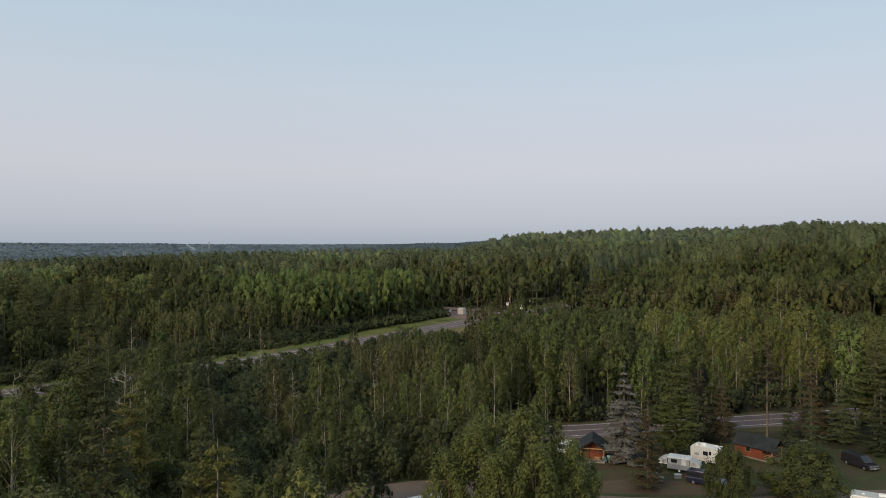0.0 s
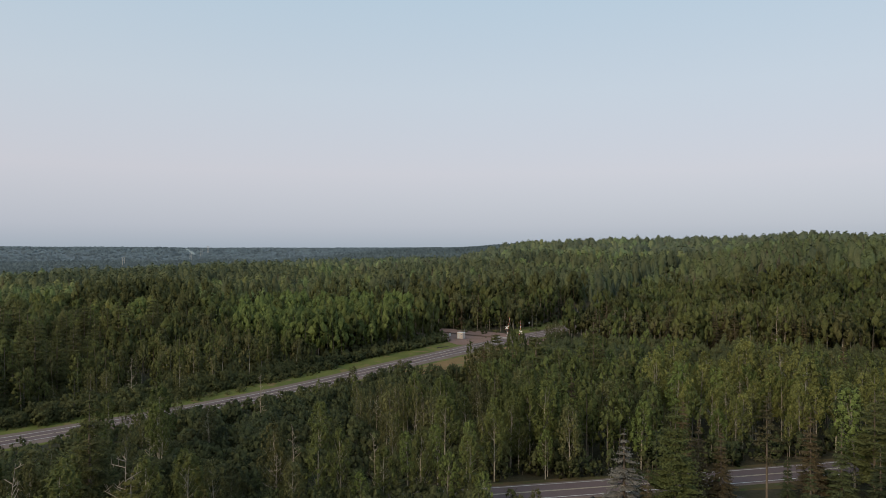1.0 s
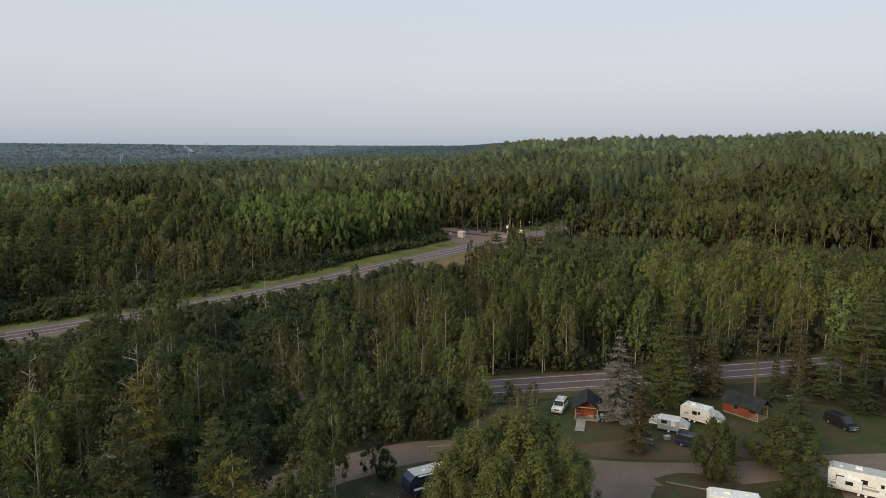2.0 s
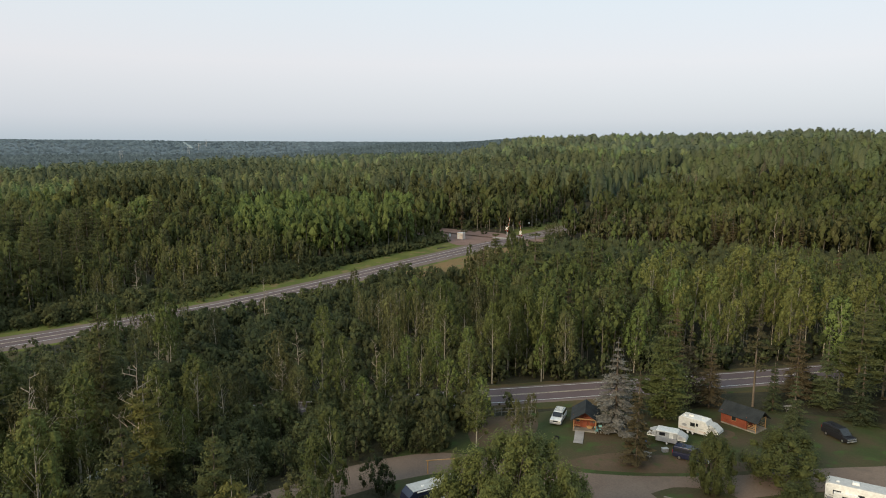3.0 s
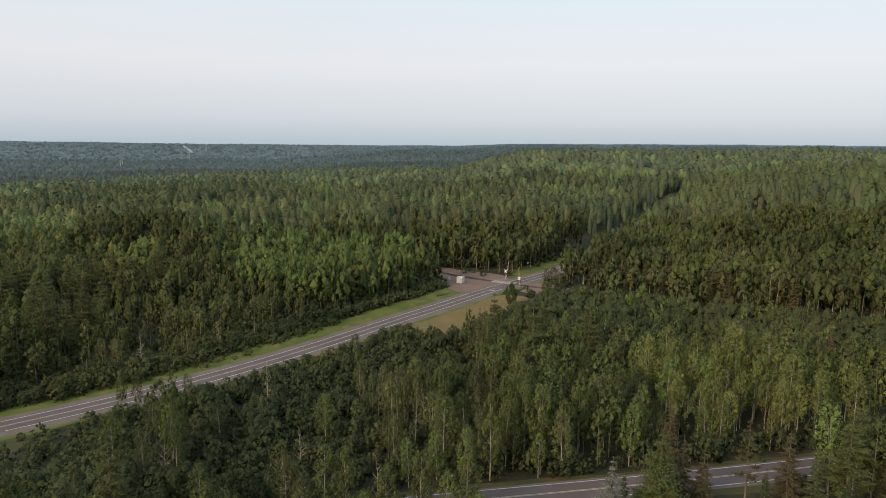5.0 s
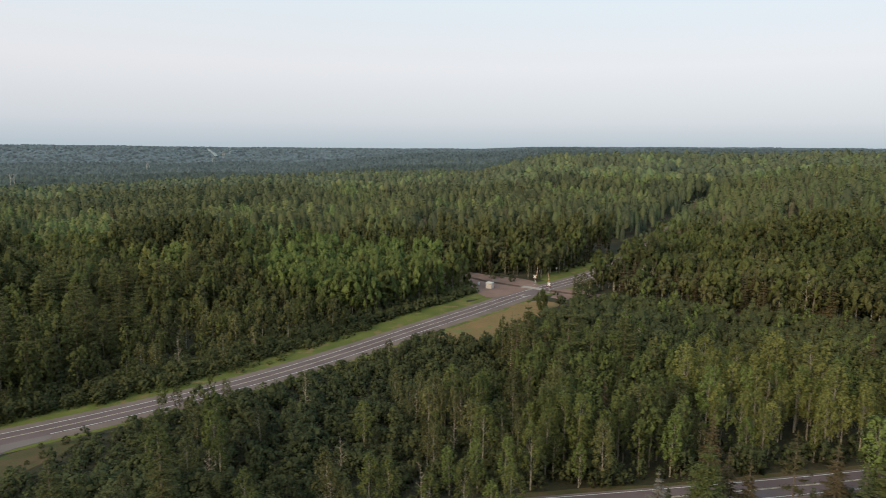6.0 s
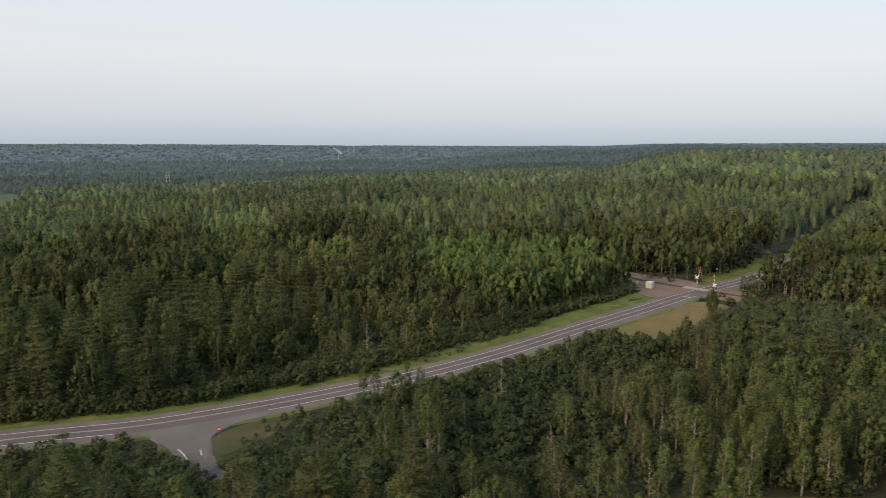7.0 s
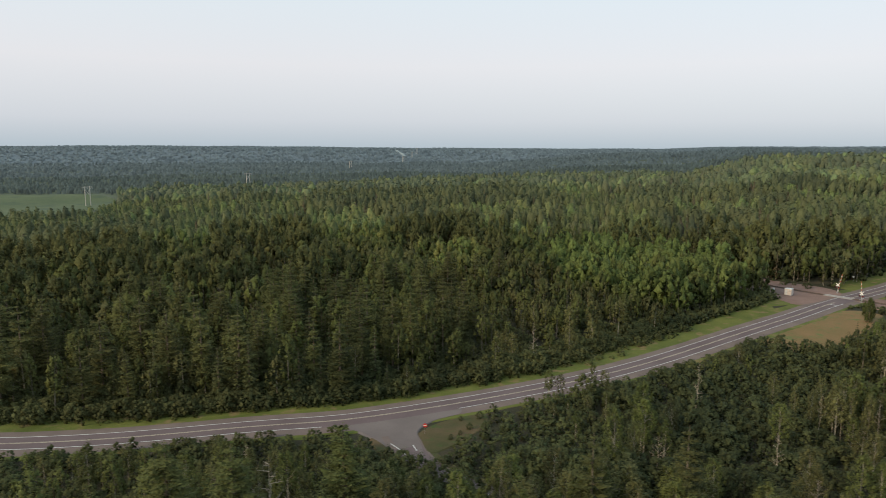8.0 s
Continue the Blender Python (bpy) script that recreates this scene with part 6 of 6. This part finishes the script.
# ---- crossing and roadside ----
signal(31.7, 340.3, -35, 0.16)
signal(36.4, 321.5, -35, -0.10)
bungalow(8.9, 330.0, -30)
cabinet = thing("relay_cabinet", "small white relay cabinet on a post in gravel", "cabinet", 3.6, 336.5, -20, lift=0.1)
part("cabinet_box", boxed((0.8, 0.6, 1.3), (0, 0, 1.15), 0.04), WHITE, cabinet)
part("post", rod(bmesh.new(), (0, 0, 0), (0, 0, 0.6), 0.1), STEEL, cabinet)
road_sign(46.5, 371, -30, 20, CREAM, "round pale warning sign on a steel post by the highway", 2.3, 0.5)
road_sign(-110.0, 141.4, 20, 8, RED, "red octagonal stop sign with white lettering bar on a steel post", 1.9, 0.55, WHITE)
lines_along("trim_stop_line", np.array([(-116.2, 133.4), (-113.4, 131.2), (-110.8, 128.6)]), [0.0], 0.26, 0.20, WHITE_LINE, "white painted line at the junction mouth")
lines_along("trim_stop_bar", np.array([(-110.8, 134.0), (-109.6, 132.3), (-109.0, 131.4)]), [0.0], 0.26, 0.20, WHITE_LINE, "white stop bar before the junction")
_hx = HIGHWAY[np.argmin(np.hypot(HIGHWAY[:, 0] - 23.5, HIGHWAY[:, 1] - 314.5))]
_i = int(np.argmin(np.hypot(HIGHWAY[:, 0] - 23.5, HIGHWAY[:, 1] - 314.5)))
_dir = (HIGHWAY[_i + 1] - HIGHWAY[_i - 1])
_dir = _dir / np.linalg.norm(_dir)
_nrm = np.array([_dir[1], -_dir[0]])
lines_along("trim_crossing_stop_bar", np.array([_hx + _nrm * 0.3, _hx + _nrm * 3.4]), [0.0], 0.6, 0.205, WHITE_LINE, "white stop bar before the railway crossing")
_fx = _hx + _dir * 21
lines_along("trim_crossing_far_bar", np.array([_fx - _nrm * 0.3, _fx - _nrm * 3.4]), [0.0], 0.6, 0.235, WHITE_LINE, "white stop bar beyond the railway crossing")


def make_railway():
    """Two rails on dark oiled ties, and concrete crossing panels in the road."""
    road("railway_bed", RAILWAY, (1.5, 1.5), 0.20, RAILBED, "dark oiled ballast and ties of a single railway track", "railway", lean=0.5, skirt=0.25, seed=12)
    track = thing("railway_track", "single rusty railway track on dark ties", "railway", 0, 0, 0, z=0.0)
    for k in (-0.72, 0.72):
        ln = offset_line(RAILWAY, k)
        z = height(RAILWAY[:, 0], RAILWAY[:, 1]) + 0.22
        a, b = offset_line(RAILWAY, k - 0.05), offset_line(RAILWAY, k + 0.05)
        v, f = [], []
        for (p, q, h) in zip(a, b, z):
            v += [(p[0], p[1], h), (p[0], p[1], h + 0.16), (q[0], q[1], h + 0.16), (q[0], q[1], h)]
        for i in range(len(a) - 1):
            for j in range(3):
                f.append((4 * i + j, 4 * i + j + 1, 4 * i + j + 5, 4 * i + j + 4))
        link_mesh("rail", mesh_of("rail", v, f, [RAIL]), track, "rusty steel rail")
    mid = np.array([30.2, 330.0])
    j = int(np.argmin(np.hypot(RAILWAY[:, 0] - mid[0], RAILWAY[:, 1] - mid[1])))
    t = RAILWAY[j + 1] - RAILWAY[j - 1]
    ang = math.degrees(math.atan2(t[1], t[0]))
    me = None
    for k in range(5):
        for s, w in ((-1.35, 0.9), (0.0, 1.2), (1.35, 0.9)):
            u = (k - 2) * 2.45
            dx, dy = t / np.linalg.norm(t)
            x, y = RAILWAY[j][0] + dx * u - dy * s, RAILWAY[j][1] + dy * u + dx * s
            if me is None:
                bm = boxed((2.4, 1.0, 0.22), (0, 0, 0.0), 0.02)
                me = bpy.data.meshes.new("crossing_panel")
                bm.to_mesh(me)
                bm.free()
                me.materials.append(CONCRETE)
            p = link_mesh("crossing_panel", me, track, "pale concrete crossing panel" if k == 0 and s == 0 else "")
            p.matrix_basis = Matrix.LocRotScale((x, y, gz(x, y) + 0.30), Euler((0, 0, radians(ang))), (1, w, 1))


make_railway()

for _az, _d in ((-42.5, 1060), (-31.0, 1330), (-22.9, 2000), (-18.6, 2700), (-17.9, 2900), (-17.5, 3100)):
    pylon(_d * math.sin(radians(_az)) - 62, _d * math.cos(radians(_az)) - 15, 55)
patch("meadow", [(-900, 500), (-760, 590), (-690, 680), (-740, 790), (-900, 910), (-1080, 880), (-1180, 650)], 0.5, MEADOW, "open green meadow in the basin", "meadow")

road("clearing_power_cut", smooth_line([(-1000, 2800), (-1180, 3200), (-1393, 3700), (-1560, 4100)], 30.0), 4.5, 2.6, CUT_GRASS, "pale mown strip of a power line over the far ridge", "grass", skirt=6.0, lean=4.0)

# ---- trees that stand by themselves ----
tree("grey", 29.8, 114.0, 1.28, 1.55, 0.4, group="conifers of the camp")
tree("brown", 29.7, 100.4, 1.12, 0.95, 1.0, "thin brownish spruce with a bare lower trunk on the camp lawn", "conifers of the camp", 0)
tree("white_pine", 39.6, 118.0, 1.12, 1.1, 2.0, group="conifers of the camp")
tree("lone", 58.5, 125.0, 1.0, 1.0, 0.3, group="conifers of the camp", variant=0)
tree("spruce", 59.0, 111.0, 0.96, 1.15, 0.8, "small pale-tipped spruce on the camp lawn", "conifers of the camp", 0)
tree("spruce", 61.0, 122.5, 0.85, 1.0, 2.8, "narrow green cedar-like spruce by the side road", "conifers of the camp", 1)
for _x, _y, _k, _s, _w in ((78, 125, "pine", 1.05, 1.4), (85, 117, "pine", 0.95, 1.4), (90, 128, "pine", 1.12, 1.4), (74, 117, "spruce", 1.0, 1.4), (81, 111, "spruce", 0.95, 1.4), (96, 119, "pine", 1.1, 1.4), (72, 125, "spruce", 1.1, 1.3), (90, 108, "spruce", 1.0, 1.5), (98, 132, "pine", 1.1, 1.4), (86, 135, "pine", 1.0, 1.3), (50, 124.5, "brown", 1.0, 1.2), (46.5, 126, "brown", 1.1, 1.2), (34.5, 123, "spruce", 0.75, 1.3), (68, 128, "brown", 1.15, 1.3), (47, 129, "spruce", 0.8, 1.2)):
    tree(_k, _x, _y, _s, _w, group="conifers of the camp")
for _i, (_x, _y, _s) in enumerate(((6.8, 67.0, 1.16), (10.2, 69.0, 1.08), (3.4, 68.2, 1.06), (9.0, 64.6, 1.0), (4.8, 65.0, 0.96), (13.0, 67.4, 0.96), (0.8, 66.8, 0.90), (7.4, 71.0, 1.08), (14.6, 70.2, 0.80), (-0.6, 69.4, 0.80), (11.6, 65.4, 0.9), (2.0, 70.6, 0.95))):
    tree("poplar", _x, _y, _s, 1.2, 0.3 + _i * 1.3, group="poplars beside the drive", variant=_i)
tree("aspen", 5.5, 106.5, 0.62, 1.5, label="bushy young green aspen at the drive's edge")
tree("birch", 15.0, 112.5, 0.55, 1.0, label="slender young birch on the camp lawn")
tree("birch", 12.0, 108.0, 0.60, 1.1, label="slender young birch on the camp lawn")
tree("round", 38.6, 92.4, 1.0, 1.05, label="round dense green maple on the drive island")
tree("round", 49.5, 94.6, 0.95, 1.75, label="wide open-crowned crab apple beside the drive")
tree("round", 45.5, 82.5, 0.72, 1.5, label="bright green young ash at the camp's edge")
tree("shrub", -9.5, 92.0, 1.1, 0.9, label="dark upright juniper bush beside the trailer")
tree("shrub", -8.0, 91.0, 0.9, 0.8, label="dark upright juniper bush beside the trailer")
tree("yellow_pine", -19.5, 60.0, 1.06, 1.0, 0.7, "yellowish thin-crowned pine near the camp", "pines near the camp", 0)
tree("golden", -10.5, 52.0, 1.22, 0.9, label="tall yellow-green aspen near the camp")
tree("golden", -6.5, 54.5, 1.10, 0.9, label="tall yellow-green aspen near the camp")
tree("yellow_pine", -40.0, 88.6, 0.98, 1.05, label="yellowish pine with a dead bare top among birches", group="pines near the camp")
tree("yellow_pine", -52.5, 84.0, 0.90, 1.0, label="yellowish pine with a dead bare top among birches", group="pines near the camp")
dead_tree(-40.6, 89.2, 20.0, 0.9, 0)
dead_tree(-53.0, 85.2, 19.5, 0.9, 2)
dead_tree(-44.4, 168.3, 16.0, 0.75, 1, "pale dead larch with short drooping branches above bushes")
dead_tree(-11.4, 118.8, 14.5, 0.8, 3)
dead_tree(-139.0, 106.0, 9.5, 1.1, 0)
for _x, _y, _h, _v in ((-27.6, 116.6, 12.0, 0), (130, 269, 19, 1), (134, 272, 17, 0), (79, 318, 15, 0), (84, 320, 14, 2), (60, 172, 13, 0), (72, 168, 14, 1), (96, 176, 15, 0), (30, 155, 12, 2), (-6, 150, 11, 1), (-30, 140, 11, 3), (48, 160, 12, 3), (-92, 205, 14, 1), (-55, 130, 11, 0)):
    dead_tree(_x, _y, _h, 0.9, _v)
tree("round", 28.9, 285.5, 1.2, 0.62, label="upright green ash at the edge of the dry clearing")
for _x, _y, _h in ((53.0, 325.0, 9.5), (50.0, 327.5, 8.2), (55.5, 322.0, 7.4)):
    tree("birch", _x, _y, _h / 13, 1.25, label="bushy birch clump beside the railway crossing")
tree("birch", 25.6, 139.8, 1.12, 1.0, label="tall birch with a straight whitish trunk by the side road")
for _x, _y, _k, _s in ((-14.0, 229.0, "birch", 0.65), (-28.0, 215.5, "birch", 0.70), (-31.0, 213.0, "shrub", 1.2), (-27.6, 117.8, "birch", 0.95), (88, 372, "shrub", 1.1), (-83, 172, "aspen", 0.66), (-80, 174.5, "birch", 0.6), (-128, 112, "aspen", 0.55), (-133, 109, "birch", 0.62), (-124, 109, "birch", 0.5), (-146, 110, "aspen", 0.55), (-163, 100, "aspen", 0.6), (-141, 101, "aspen", 0.5), (-135, 118, "shrub", 1.1), (-150, 114, "shrub", 1.2), (-104, 116, "shrub", 1.35), (-108.5, 119.5, "shrub", 1.15), (-99.5, 112.6, "shrub", 1.5), (-95, 110, "shrub", 1.5), (-112.5, 122, "shrub", 0.95), (-90.5, 108.5, "shrub", 1.5), (-121, 117, "aspen", 0.62), (-99, 106, "birch", 0.5), (-103, 140, "shrub", 0.3), (-100, 147, "shrub", 0.4), (-103.5, 152, "shrub", 0.3), (-99, 154.5, "shrub", 0.45), (-101.5, 143.5, "shrub", 0.25)):
    tree(_k, _x, _y, _s, 1.1)


for _i in range(18):
    _p = offset_line(RAILWAY, 5.0 + 1.5 * math.sin(_i * 2.1))[np.argmin(np.abs(RAILWAY[:, 0] - 50 - 3.6 * _i))]
    tree("shrub", _p[0], _p[1], 0.95 + 0.2 * math.sin(_i * 1.7), 1.15)
# the row of aspens and birches before the side road
for _x, _y, _h, _k in ((-28.6, 118.6, 16.8, "birch"), (-21.1, 116.5, 17.2, "aspen"), (-17.3, 117.4, 16.2, "aspen"), (-24.6, 113.0, 11.0, "birch"), (-10.2, 118.2, 12.5, "aspen"), (-4.0, 119.4, 15.0, "aspen"), (4.6, 118.6, 14.6, "aspen"), (0.6, 117.0, 12.0, "bright"), (7.0, 114.6, 9.5, "bright"), (-34.0, 112.0, 9.5, "birch"), (-13.6, 115.0, 9.0, "bright"), (10.2, 137.2, 15.0, "aspen"), (4.6, 136.0, 12.6, "bright"), (-1.0, 135.4, 12.0, "bright"), (-6.8, 134.0, 11.0, "bright"), (20.5, 138.6, 10.0, "bright"), (41.4, 144.6, 14.5, "bright"), (-45.0, 121.0, 11.5, "aspen")):
    tree(_k, _x, _y, _h / (13 if _k == "birch" else 15), 1.0, label="tall light green aspen beside the side road" if _k != "birch" else "birch with a forked pale trunk beside the side road")
tree("round", 15.7, 152.5, 2.05, 0.62, label="full dark green maple rising among aspens")
# slender birches with bare pale stems over the thicket
for _i, (_x, _y, _h) in enumerate(((-12.8, 166.8, 14.0), (-15.2, 170.0, 14.5), (-6.2, 162.8, 13.5), (-9.4, 165.2, 13.0), (-17.6, 167.6, 12.0), (-3.0, 166.4, 12.5), (-11.0, 171.6, 13.4), (-20.4, 172.2, 11.0))):
    tree("birch", _x, _y, _h / 13, 0.62, label="slender birch with a bare pale stem over the thicket", variant=_i)
    if _i % 2 == 0:
        dead_tree(_x + 1.6, _y - 1.4, _h * 0.95, 0.55, _i)
# tall trees south of the junction
for _x, _y, _h, _k in ((-131.8, 72.1, 26.5, "pine"), (-122.6, 76.1, 25.5, "pine"), (-109.6, 90.6, 24.5, "pine"), (-138.0, 86.6, 17.0, "aspen"), (-119.9, 89.3, 18.0, "aspen"), (-88.9, 90.5, 17.8, "aspen"), (-84.7, 99.0, 14.6, "aspen"), (-74.9, 108.2, 15.6, "birch"), (-54.0, 104.0, 16.6, "aspen"), (-66.4, 117.1, 12.6, "birch"), (-60.2, 131.6, 13.0, "birch"), (-103.6, 98.5, 14.4, "aspen"), (-163.0, 89.4, 14.6, "aspen"), (-71.1, 175.2, 11.0, "aspen"), (-68.0, 178.0, 9.0, "birch"), (-73.5, 172.6, 8.5, "shrub"), (-56.0, 184.0, 7.5, "spruce"), (-44.0, 70.6, 20.0, "aspen")):
    tree("white_pine" if _k == "pine" else _k, _x, _y, _h / {"pine": 18, "aspen": 15, "birch": 13, "shrub": 5, "spruce": 13}[_k], 1.15 if _k == "pine" else 0.9, label="tall pine with uneven boughs rising over the woods" if _k == "pine" else "")
dead_tree(-116.8, 79.1, 22.0, 0.9, 0)
# the pine that stands out on the hill's crest
tree("white_pine", 287, 462, 1.05, 1.1, label="flat-topped dark pine standing out on the hill crest", group="trees of the woods")
for _i in range(34):
    _p = offset_line(RAILWAY, -8.6 - 2.2 * (_i % 3) - 0.8 * math.sin(_i * 2.3))[np.argmin(np.abs(RAILWAY[:, 0] + 66 - 3.0 * _i))]
    if off_line(_p[:1], _p[1:], HIGHWAY)[0] > 21:
        tree("shrub", _p[0], _p[1], 0.5 + 0.22 * math.sin(_i * 1.9), 1.3)

plant_woods()
